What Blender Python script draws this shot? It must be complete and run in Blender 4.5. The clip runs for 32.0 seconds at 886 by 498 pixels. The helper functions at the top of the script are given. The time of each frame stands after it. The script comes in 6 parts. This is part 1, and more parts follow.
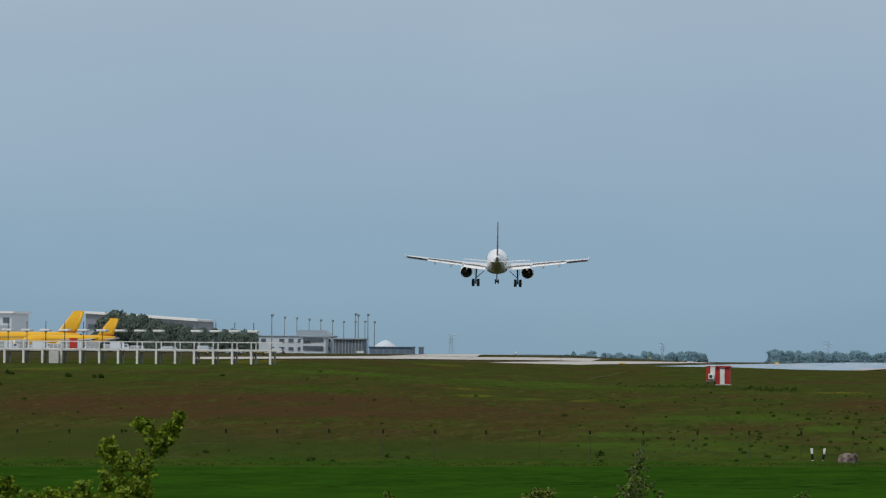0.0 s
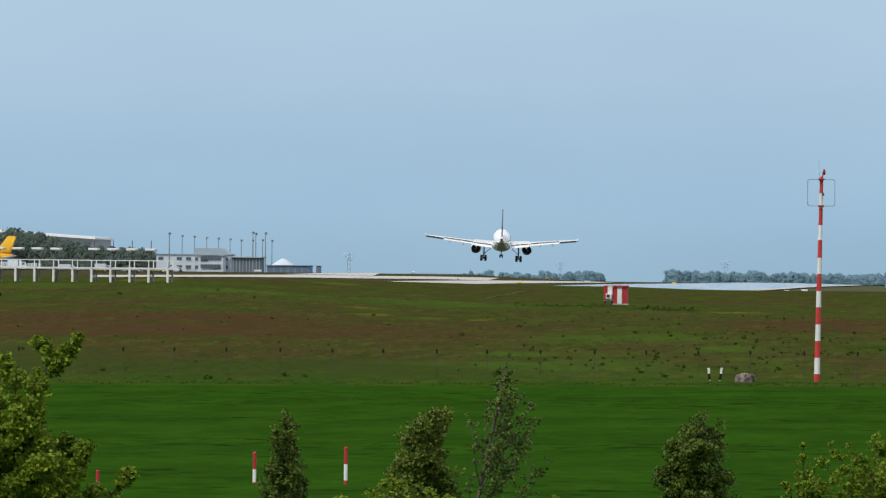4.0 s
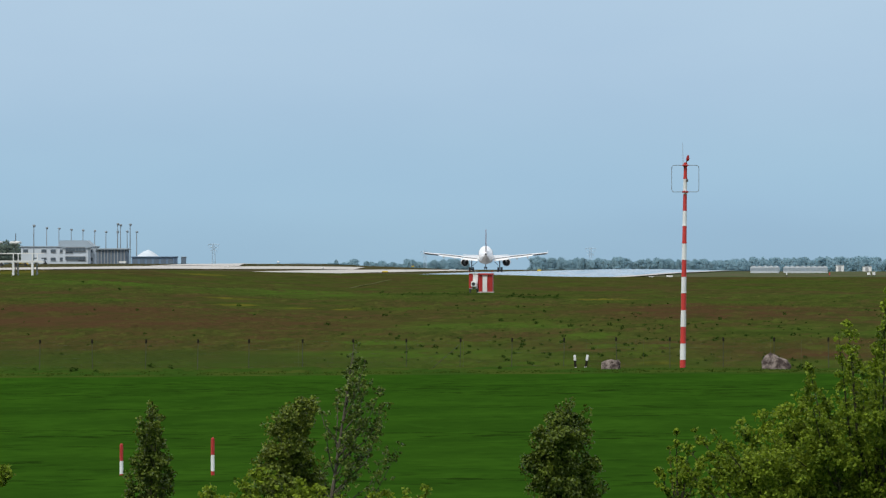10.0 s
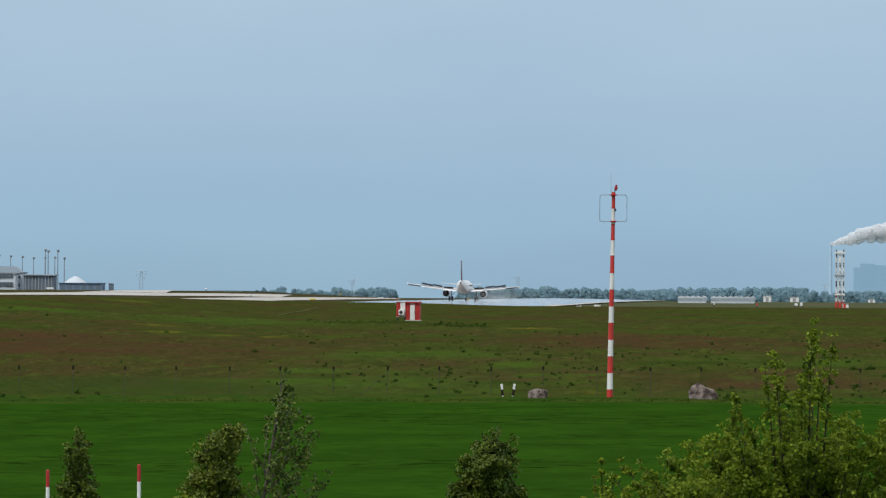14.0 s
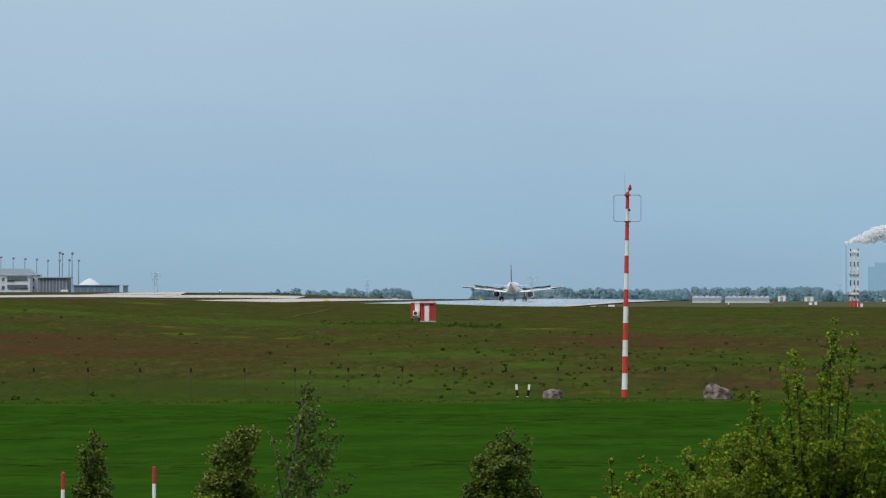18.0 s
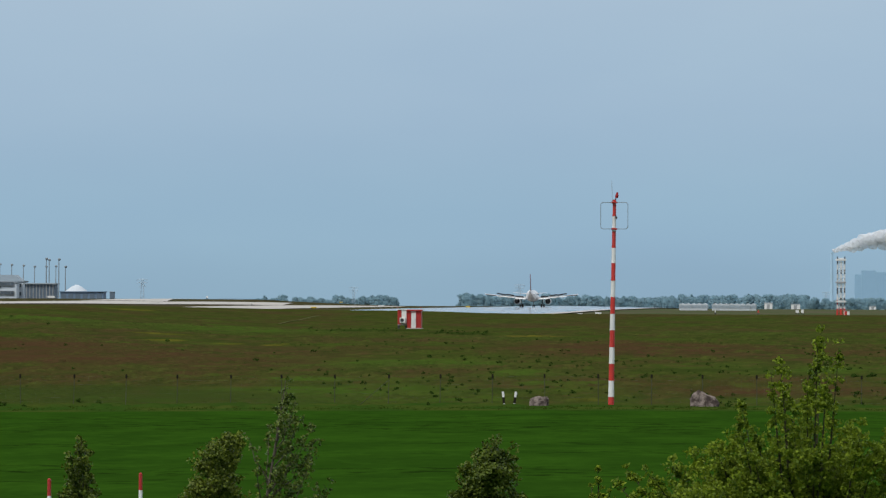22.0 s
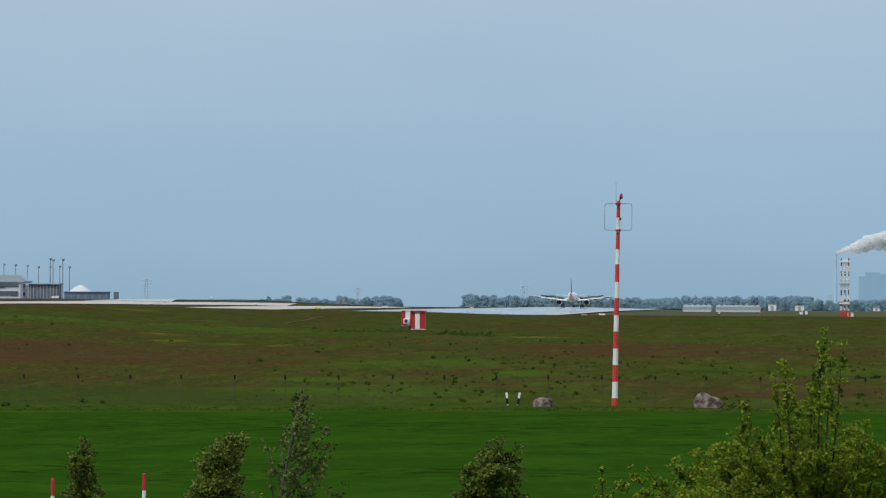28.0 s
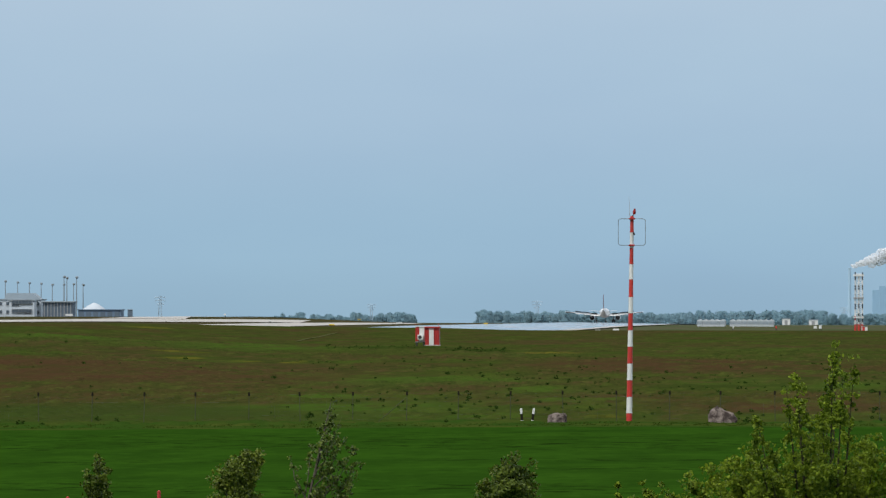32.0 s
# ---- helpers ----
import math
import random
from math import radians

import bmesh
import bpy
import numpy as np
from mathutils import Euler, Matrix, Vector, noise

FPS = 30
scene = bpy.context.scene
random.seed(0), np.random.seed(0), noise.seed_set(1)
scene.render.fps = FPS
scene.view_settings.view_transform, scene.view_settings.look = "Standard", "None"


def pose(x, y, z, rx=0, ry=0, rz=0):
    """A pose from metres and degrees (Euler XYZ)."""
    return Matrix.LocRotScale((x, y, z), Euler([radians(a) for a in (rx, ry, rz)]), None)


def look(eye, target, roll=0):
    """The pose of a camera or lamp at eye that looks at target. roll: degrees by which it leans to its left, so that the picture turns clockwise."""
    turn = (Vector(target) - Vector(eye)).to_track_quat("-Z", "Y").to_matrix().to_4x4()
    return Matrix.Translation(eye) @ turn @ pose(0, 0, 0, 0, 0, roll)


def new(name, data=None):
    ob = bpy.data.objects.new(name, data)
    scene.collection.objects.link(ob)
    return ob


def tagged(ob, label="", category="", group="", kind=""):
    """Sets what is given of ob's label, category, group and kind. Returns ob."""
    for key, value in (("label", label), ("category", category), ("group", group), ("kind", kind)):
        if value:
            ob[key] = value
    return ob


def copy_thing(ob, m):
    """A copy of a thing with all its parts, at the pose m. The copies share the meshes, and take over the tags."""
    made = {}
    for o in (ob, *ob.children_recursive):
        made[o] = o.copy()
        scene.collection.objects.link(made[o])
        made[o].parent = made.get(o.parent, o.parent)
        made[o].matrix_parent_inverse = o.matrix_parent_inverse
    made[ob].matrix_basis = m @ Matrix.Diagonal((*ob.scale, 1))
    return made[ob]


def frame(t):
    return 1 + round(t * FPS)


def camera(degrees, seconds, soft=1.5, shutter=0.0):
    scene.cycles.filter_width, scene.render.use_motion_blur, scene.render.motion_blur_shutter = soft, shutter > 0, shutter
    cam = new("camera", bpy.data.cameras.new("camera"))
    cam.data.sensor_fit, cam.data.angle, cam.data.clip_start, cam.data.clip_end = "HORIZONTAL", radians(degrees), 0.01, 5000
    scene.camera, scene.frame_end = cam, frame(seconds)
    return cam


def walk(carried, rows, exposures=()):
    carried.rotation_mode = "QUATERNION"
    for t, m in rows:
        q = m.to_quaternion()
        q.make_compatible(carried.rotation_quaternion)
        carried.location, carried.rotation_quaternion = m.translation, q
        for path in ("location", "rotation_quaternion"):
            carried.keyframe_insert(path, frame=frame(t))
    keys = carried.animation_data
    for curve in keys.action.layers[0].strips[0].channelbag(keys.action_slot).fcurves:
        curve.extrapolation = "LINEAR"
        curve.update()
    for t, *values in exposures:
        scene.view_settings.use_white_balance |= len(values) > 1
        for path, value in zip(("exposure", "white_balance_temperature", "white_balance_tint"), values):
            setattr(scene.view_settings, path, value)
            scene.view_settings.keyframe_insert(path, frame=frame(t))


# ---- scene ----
EYE = (0.0, 0.0, 3.3)
cam = camera(6.902, 32.0, soft=1.3)
# seconds, turn to the left of the runway's direction, tilt up, roll (degrees); the camera stands still and pans
TURNS = [
    (0, 5.6726, 0.8052, 0.42), (0.5, 5.6332, 0.6294, 0.39), (1, 5.5710, 0.4765, 0.58), (1.5, 5.4180, 0.3810, 0.81),
    (2, 5.2469, 0.3604, 0.72), (2.5, 5.0655, 0.3476, 0.56), (4.5, 4.7922, 0.1470, 0.55), (5, 4.6060, 0.1526, 0.21),
    (5.5, 4.4682, 0.2290, 0.28), (6, 4.3726, 0.2655, 0.12), (6.5, 4.2938, 0.2215, 0.20), (7, 4.1609, 0.1865, -0.03),
    (7.5, 4.0108, 0.1710, 0.12), (8, 3.9440, 0.1644, 0.12), (8.5, 3.9221, 0.1530, 0.29), (9, 3.9484, 0.1371, 0.22),
    (9.5, 3.9098, 0.1261, 0.14), (10, 3.8152, 0.0997, 0.01), (10.5, 3.7191, 0.0856, -0.02), (11, 3.6329, 0.1362, 0.20),
    (11.5, 3.5415, 0.2099, 0.05), (12, 3.4495, 0.2637, 0.19), (12.5, 3.3767, 0.2936, -0.05), (13, 3.3310, 0.3083, -0.01),
    (13.5, 3.2915, 0.3161, 0.26), (14, 3.2531, 0.3222, 0.37), (14.5, 3.2341, 0.3132, 0.29), (16.5, 3.2859, 0.3093, 0.12),
    (17, 3.2700, 0.3267, 0.08), (17.5, 3.3061, 0.3363, 0.11), (18, 3.3636, 0.3282, 0.13), (18.5, 3.3963, 0.3106, -0.08),
    (19, 3.3620, 0.3402, 0.06), (19.5, 3.2783, 0.4517, 0.00), (20, 3.2514, 0.5311, -0.00), (20.5, 3.2654, 0.5255, 0.05),
    (21, 3.2771, 0.4636, -0.01), (21.5, 3.2659, 0.4116, 0.13), (22, 3.2613, 0.3834, 0.25), (22.5, 3.2741, 0.4004, 0.44),
    (23, 3.2781, 0.4345, 0.35), (23.5, 3.2697, 0.4583, 0.29), (24, 3.2858, 0.4733, 0.19), (24.5, 3.3352, 0.4954, 0.35),
    (25, 3.3291, 0.5250, 0.24), (25.5, 3.2652, 0.5115, 0.25), (26, 3.2478, 0.4647, 0.27), (26.5, 3.2459, 0.4135, 0.28),
    (28.5, 3.2999, 0.3898, 0.37), (29, 3.3287, 0.4090, 0.24), (29.5, 3.3172, 0.3948, 0.36), (30, 3.2624, 0.3530, 0.42),
    (30.5, 3.2644, 0.3067, 0.44), (31, 3.3510, 0.3086, 0.36), (31.5, 3.4213, 0.3820, 0.68), (32, 3.3989, 0.5148, 0.07),
]


def aim(turn, tilt, roll):
    """The camera's pose on its stand for a turn, a tilt and a roll in degrees."""
    a, b = radians(turn), radians(tilt)
    way = Vector((-math.sin(a) * math.cos(b), math.cos(a) * math.cos(b), math.sin(b)))
    return look(EYE, Vector(EYE) + 100 * way, roll)


EXPOSURES = [(0, -0.34), (0.5, -0.24), (1, -0.14), (2.5, -0.02), (5, 0.15), (7, 0.09), (9, 0.11), (10.8, 0.17), (12, 0.07), (14, 0.01), (17, 0.01), (19, -0.05), (21, -0.11), (23, -0.07), (26, -0.13), (29, -0.02), (32, 0.02)]
walk(cam, [(t, aim(a, b, r)) for t, a, b, r in TURNS], EXPOSURES)

# ---- light: a bright overcast day ----
SUN_EL, SUN_AZ = radians(52), radians(215)
world = bpy.data.worlds.new("overcast_sky")
scene.world = world
world.use_nodes = True
wn, wl = world.node_tree.nodes, world.node_tree.links
wn.clear()
sky = wn.new("ShaderNodeTexSky")
sky.sky_type, sky.sun_disc, sky.sun_elevation, sky.sun_rotation = "NISHITA", False, SUN_EL, SUN_AZ
sky.air_density, sky.dust_density = 1.0, 2.0
coord = wn.new("ShaderNodeTexCoord")
sep = wn.new("ShaderNodeSeparateXYZ")
ramp = wn.new("ShaderNodeValToRGB")
ramp.color_ramp.interpolation = "EASE"
for i, (pos, col) in enumerate(((0.0, (0.306, 0.475, 0.622)), (0.010, (0.336, 0.520, 0.682)), (0.030, (0.404, 0.563, 0.724)), (0.06, (0.46, 0.58, 0.73)), (0.4, (0.62, 0.68, 0.74)), (1.0, (0.80, 0.83, 0.86)))):
    e = ramp.color_ramp.elements[i] if i < 2 else ramp.color_ramp.elements.new(pos)
    e.position, e.color = pos, (*col, 1)
cloud = wn.new("ShaderNodeTexNoise")
cloud.inputs["Scale"].default_value, cloud.inputs["Detail"].default_value = 9.0, 5.0
stretch = wn.new("ShaderNodeMapping")
stretch.inputs["Scale"].default_value = (1.0, 1.0, 3.0)
cmix = wn.new("ShaderNodeMix")
cmix.data_type, cmix.blend_type = "RGBA", "OVERLAY"
cmix.inputs["Factor"].default_value = 0.16
mix = wn.new("ShaderNodeMix")
mix.data_type = "RGBA"
mix.inputs["Factor"].default_value = 0.10
dim = wn.new("ShaderNodeVectorMath")
dim.operation = "SCALE"
dim.inputs["Scale"].default_value = 0.10
bg = wn.new("ShaderNodeBackground")
bg.inputs["Strength"].default_value = 1.0
out = wn.new("ShaderNodeOutputWorld")
wl.new(coord.outputs["Generated"], sep.inputs[0])
wl.new(sep.outputs["Z"], ramp.inputs["Fac"])
wl.new(coord.outputs["Generated"], stretch.inputs["Vector"])
wl.new(stretch.outputs["Vector"], cloud.inputs["Vector"])
wl.new(ramp.outputs["Color"], cmix.inputs["A"])
wl.new(cloud.outputs["Fac"], cmix.inputs["B"])
wl.new(sky.outputs["Color"], dim.inputs[0])
wl.new(cmix.outputs["Result"], mix.inputs["A"])
wl.new(dim.outputs["Vector"], mix.inputs["B"])
wl.new(mix.outputs["Result"], bg.inputs["Color"])
wl.new(bg.outputs["Background"], out.inputs["Surface"])

sun = new("sun", bpy.data.lights.new("sun", "SUN"))
sun.data.energy, sun.data.angle, sun.data.color = 2.2, radians(14), (1.0, 0.96, 0.88)
sun.matrix_world = look((0, 0, 60), Vector((0, 0, 60)) - Vector((math.sin(SUN_AZ) * math.cos(SUN_EL), math.cos(SUN_AZ) * math.cos(SUN_EL), math.sin(SUN_EL))))

# ---- materials ----


def material(name, base, second=None, scale=1.0, rough=0.6, metal=0.0, bump=0.0, island=0.0, spread=0.5, fine=0.0, spec=0.5, through_light=0.0, clear=0.0):
    """A surface whose colour wanders between two tones at two scales, with fine relief."""
    m = bpy.data.materials.new(name)
    m.use_nodes = True
    n, l = m.node_tree.nodes, m.node_tree.links
    p = n["Principled BSDF"]
    p.inputs["Roughness"].default_value, p.inputs["Metallic"].default_value = rough, metal
    p.inputs["Specular IOR Level"].default_value = spec
    second = second or tuple(c * 0.8 for c in base)
    tc = n.new("ShaderNodeTexCoord")
    a, b = n.new("ShaderNodeTexNoise"), n.new("ShaderNodeTexNoise")
    a.inputs["Scale"].default_value, a.inputs["Detail"].default_value = scale, 4.0
    b.inputs["Scale"].default_value, b.inputs["Detail"].default_value = (fine or scale * 9), 3.0
    l.new(tc.outputs["Object"], a.inputs["Vector"])
    l.new(tc.outputs["Object"], b.inputs["Vector"])
    add = n.new("ShaderNodeMath")
    add.operation = "ADD"
    half = n.new("ShaderNodeMath")
    half.operation = "MULTIPLY"
    half.inputs[1].default_value = 0.45
    l.new(b.outputs["Fac"], half.inputs[0])
    l.new(a.outputs["Fac"], add.inputs[0])
    l.new(half.outputs[0], add.inputs[1])
    r = n.new("ShaderNodeMapRange")
    r.inputs["From Min"].default_value, r.inputs["From Max"].default_value = 0.725 - spread * 0.5, 0.725 + spread * 0.5
    l.new(add.outputs[0], r.inputs["Value"])
    mx = n.new("ShaderNodeMix")
    mx.data_type = "RGBA"
    mx.inputs["A"].default_value, mx.inputs["B"].default_value = (*base, 1), (*second, 1)
    last = r.outputs["Result"]
    if island:
        g = n.new("ShaderNodeNewGeometry")
        im = n.new("ShaderNodeMix")
        im.inputs["Factor"].default_value = island
        l.new(last, im.inputs["A"])
        l.new(g.outputs["Random Per Island"], im.inputs["B"])
        last = im.outputs["Result"]
    l.new(last, mx.inputs["Factor"])
    l.new(mx.outputs["Result"], p.inputs["Base Color"])
    if bump:
        bp = n.new("ShaderNodeBump")
        bp.inputs["Strength"].default_value, bp.inputs["Distance"].default_value = bump, 0.02
        l.new(b.outputs["Fac"], bp.inputs["Height"])
        l.new(bp.outputs["Normal"], p.inputs["Normal"])
    if through_light:
        t = n.new("ShaderNodeBsdfTranslucent")
        s = n.new("ShaderNodeMixShader")
        s.inputs["Fac"].default_value = through_light
        l.new(mx.outputs["Result"], t.inputs["Color"])
        l.new(p.outputs[0], s.inputs[1])
        l.new(t.outputs[0], s.inputs[2])
        l.new(s.outputs[0], n["Material Output"].inputs["Surface"])
        if clear:
            thin, veil = n.new("ShaderNodeBsdfTransparent"), n.new("ShaderNodeMixShader")
            veil.inputs["Fac"].default_value = clear
            l.new(s.outputs[0], veil.inputs[1])
            l.new(thin.outputs[0], veil.inputs[2])
            l.new(veil.outputs[0], n["Material Output"].inputs["Surface"])
    return m


M_WHITE = material("white_paint", (0.80, 0.80, 0.79), (0.66, 0.66, 0.64), 0.8, 0.35, bump=0.03)
M_RED = material("red_paint", (0.60, 0.040, 0.028), (0.46, 0.035, 0.028), 0.9, 0.4, bump=0.03)
M_SHELTER = material("dark_red_panel", (0.44, 0.026, 0.020), (0.34, 0.022, 0.018), 0.9, 0.45, bump=0.03)
M_BLACK = material("black_rubber", (0.02, 0.02, 0.022), (0.035, 0.035, 0.035), 3.0, 0.7)
M_GREY = material("grey_paint", (0.36, 0.37, 0.38), (0.28, 0.29, 0.30), 0.7, 0.45)
M_GALV = material("galvanised_steel", (0.46, 0.48, 0.49), (0.36, 0.37, 0.38), 2.0, 0.5, 0.3)
M_FENCE = material("weathered_fence_post", (0.080, 0.087, 0.060), (0.062, 0.068, 0.044), 3.0, 0.9, spec=0.0)
M_CAP = material("dark_post_cap", (0.026, 0.024, 0.018), (0.018, 0.017, 0.013), 3.0, 0.95, spec=0.0)
M_WIRE = material("fence_wire", (0.10, 0.11, 0.09), (0.07, 0.08, 0.065), 3.0, 0.8, 0.0)
# steel greyed bluish to hold distance haze; also on the loop antenna's tube
M_POLE = material("hazed_grey_steel", (0.24, 0.28, 0.31), (0.19, 0.22, 0.25), 0.5, 0.6)
M_DARK = material("dark_metal", (0.045, 0.045, 0.05), (0.07, 0.065, 0.06), 2.0, 0.5, 0.3)
M_STONE = material("granite_boulder", (0.225, 0.185, 0.165), (0.058, 0.044, 0.040), 2.2, 0.9, bump=1.0, spread=0.2, fine=14, spec=0.1)
M_BARK = material("grey_brown_bark", (0.062, 0.060, 0.030), (0.034, 0.034, 0.018), 5.0, 0.9, bump=0.4, spec=0.1)
# the leaves' dark second tones stand in for shade inside the crowns
M_LEAF_A = material("yellow_green_leaves", (0.290, 0.375, 0.028), (0.028, 0.072, 0.006), 2.2, 0.55, island=0.65, spread=0.5, through_light=0.40, spec=0.16)
M_LEAF_D = material("sun_and_shade_poplar_leaves", (0.215, 0.270, 0.030), (0.016, 0.036, 0.004), 2.6, 0.5, island=0.7, spread=0.5, through_light=0.3, spec=0.28)
M_LEAF_B = material("mid_green_leaves", (0.150, 0.200, 0.020), (0.014, 0.036, 0.004), 2.2, 0.5, island=0.66, spread=0.5, through_light=0.25, spec=0.25)
M_LEAF_C = material("grey_green_birch_leaves", (0.175, 0.240, 0.034), (0.012, 0.032, 0.004), 2.2, 0.45, island=0.75, spread=0.5, through_light=0.25, spec=0.32)
M_BIRCHBARK = material("pale_birch_bark", (0.125, 0.11, 0.085), (0.06, 0.05, 0.038), 4.0, 0.85, bump=0.3, spec=0.1)
M_WEED = material("dark_meadow_weeds", (0.046, 0.088, 0.015), (0.024, 0.050, 0.008), 0.3, 0.9, island=0.5, spec=0.0, through_light=0.3)
M_TUFT_G = material("green_meadow_grass", (0.070, 0.110, 0.016), (0.045, 0.080, 0.010), 0.05, 0.95, island=0.5, fine=0.5, spec=0.0, through_light=0.5)
# far trees' foliage and bark hold the haze of distance in their blue
M_FARLEAF = material("hazed_distant_foliage", (0.325, 0.490, 0.560), (0.280, 0.425, 0.490), 0.12, 0.95, island=0.15, spec=0.0, through_light=0.5)
M_FARBARK = material("hazed_distant_bark", (0.22, 0.34, 0.41), (0.19, 0.30, 0.37), 0.5, 0.9, spec=0.0)
M_NEARWOOD = material("airfield_tree_foliage", (0.135, 0.175, 0.145), (0.080, 0.112, 0.095), 0.15, 0.9, island=0.35, spec=0.0, through_light=0.2)
M_CONCRETE = material("pale_concrete", (0.50, 0.470, 0.43), (0.39, 0.37, 0.345), 0.03, 0.8, fine=0.3, spread=0.36)
M_YELLOW = material("yellow_aircraft_paint", (0.80, 0.44, 0.012), (0.74, 0.39, 0.01), 0.15, 0.35)
M_SIGN = material("yellow_sign", (0.75, 0.55, 0.04), (0.65, 0.46, 0.03), 0.5, 0.5)
M_PLANE = material("white_aircraft_paint", (0.90, 0.90, 0.90), (0.84, 0.84, 0.84), 0.2, 0.3)
M_BELLY = material("grey_aircraft_belly", (0.50, 0.475, 0.45), (0.34, 0.315, 0.29), 0.5, 0.4)
M_WING = material("light_grey_wing_skin", (0.68, 0.69, 0.71), (0.58, 0.59, 0.61), 0.25, 0.4)
M_FIN = material("dark_red_fin_paint", (0.15, 0.012, 0.017), (0.10, 0.010, 0.014), 0.3, 0.4)
# cladding tones shifted bluish to carry the haze over the airfield
M_CLAD = material("hazed_white_cladding", (0.57, 0.63, 0.69), (0.49, 0.55, 0.61), 0.05, 0.6)
# wall tone darkened: the shade on the hangar front is in the colour
M_HANGAR = material("shaded_hangar_cladding", (0.22, 0.25, 0.275), (0.17, 0.195, 0.22), 0.05, 0.6)
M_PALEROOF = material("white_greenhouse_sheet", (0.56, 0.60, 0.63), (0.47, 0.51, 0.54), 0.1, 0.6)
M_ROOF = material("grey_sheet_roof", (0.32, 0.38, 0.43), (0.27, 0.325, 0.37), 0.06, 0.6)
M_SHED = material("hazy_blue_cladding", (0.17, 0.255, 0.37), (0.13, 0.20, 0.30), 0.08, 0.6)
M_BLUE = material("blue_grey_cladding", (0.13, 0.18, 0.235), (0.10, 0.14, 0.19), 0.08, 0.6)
M_GLASS = material("dark_window_glass", (0.11, 0.14, 0.17), (0.07, 0.09, 0.11), 0.2, 0.12)
# power station and pylon tones paled bluish: distance haze put into the colour
M_HAZEBLUE = material("haze_blue_concrete", (0.31, 0.50, 0.68), (0.28, 0.46, 0.63), 0.02, 0.9)
M_STACK = material("hazed_chimney_concrete", (0.43, 0.61, 0.77), (0.40, 0.58, 0.74), 0.02, 0.9)
M_PYLON = material("hazed_lattice_steel", (0.44, 0.56, 0.66), (0.38, 0.50, 0.60), 0.1, 0.8)
M_STEAM = material("white_steam", (0.97, 0.98, 1.0), (0.95, 0.97, 0.99), 0.05, 1.0, spec=0.0, through_light=0.75, clear=0.5)
M_TRACK = material("sandy_track", (0.084, 0.086, 0.036), (0.064, 0.072, 0.026), 0.3, 0.95, spec=0.0)
M_LAMP = material("red_lamp_glass", (0.35, 0.015, 0.012), (0.25, 0.01, 0.01), 3.0, 0.2)
M_BOX = material("pale_grey_cabinet", (0.52, 0.52, 0.49), (0.42, 0.42, 0.40), 0.8, 0.5)


def wet_runway():
    """Wet asphalt: grey, glossy where water stands, joints and rubber marks along it."""
    m = bpy.data.materials.new("wet_runway_asphalt")
    m.use_nodes = True
    n, l = m.node_tree.nodes, m.node_tree.links
    p = n["Principled BSDF"]
    tc = n.new("ShaderNodeTexCoord")
    mp = n.new("ShaderNodeMapping")
    mp.inputs["Scale"].default_value = (0.15, 0.012, 1)
    a = n.new("ShaderNodeTexNoise")
    a.inputs["Scale"].default_value, a.inputs["Detail"].default_value = 1.0, 5.0
    l.new(tc.outputs["Object"], mp.inputs["Vector"])
    l.new(mp.outputs["Vector"], a.inputs["Vector"])
    r = n.new("ShaderNodeValToRGB")
    r.color_ramp.elements[0].position, r.color_ramp.elements[0].color = 0.35, (0.36, 0.37, 0.38, 1)
    r.color_ramp.elements[1].position, r.color_ramp.elements[1].color = 0.7, (0.46, 0.46, 0.46, 1)
    l.new(a.outputs["Fac"], r.inputs["Fac"])
    l.new(r.outputs["Color"], p.inputs["Base Color"])
    q = n.new("ShaderNodeMapRange")
    q.inputs["From Min"].default_value, q.inputs["From Max"].default_value = 0.42, 0.7
    q.inputs["To Min"].default_value, q.inputs["To Max"].default_value = 0.045, 0.22
    l.new(a.outputs["Fac"], q.inputs["Value"])
    l.new(q.outputs["Result"], p.inputs["Roughness"])
    return m


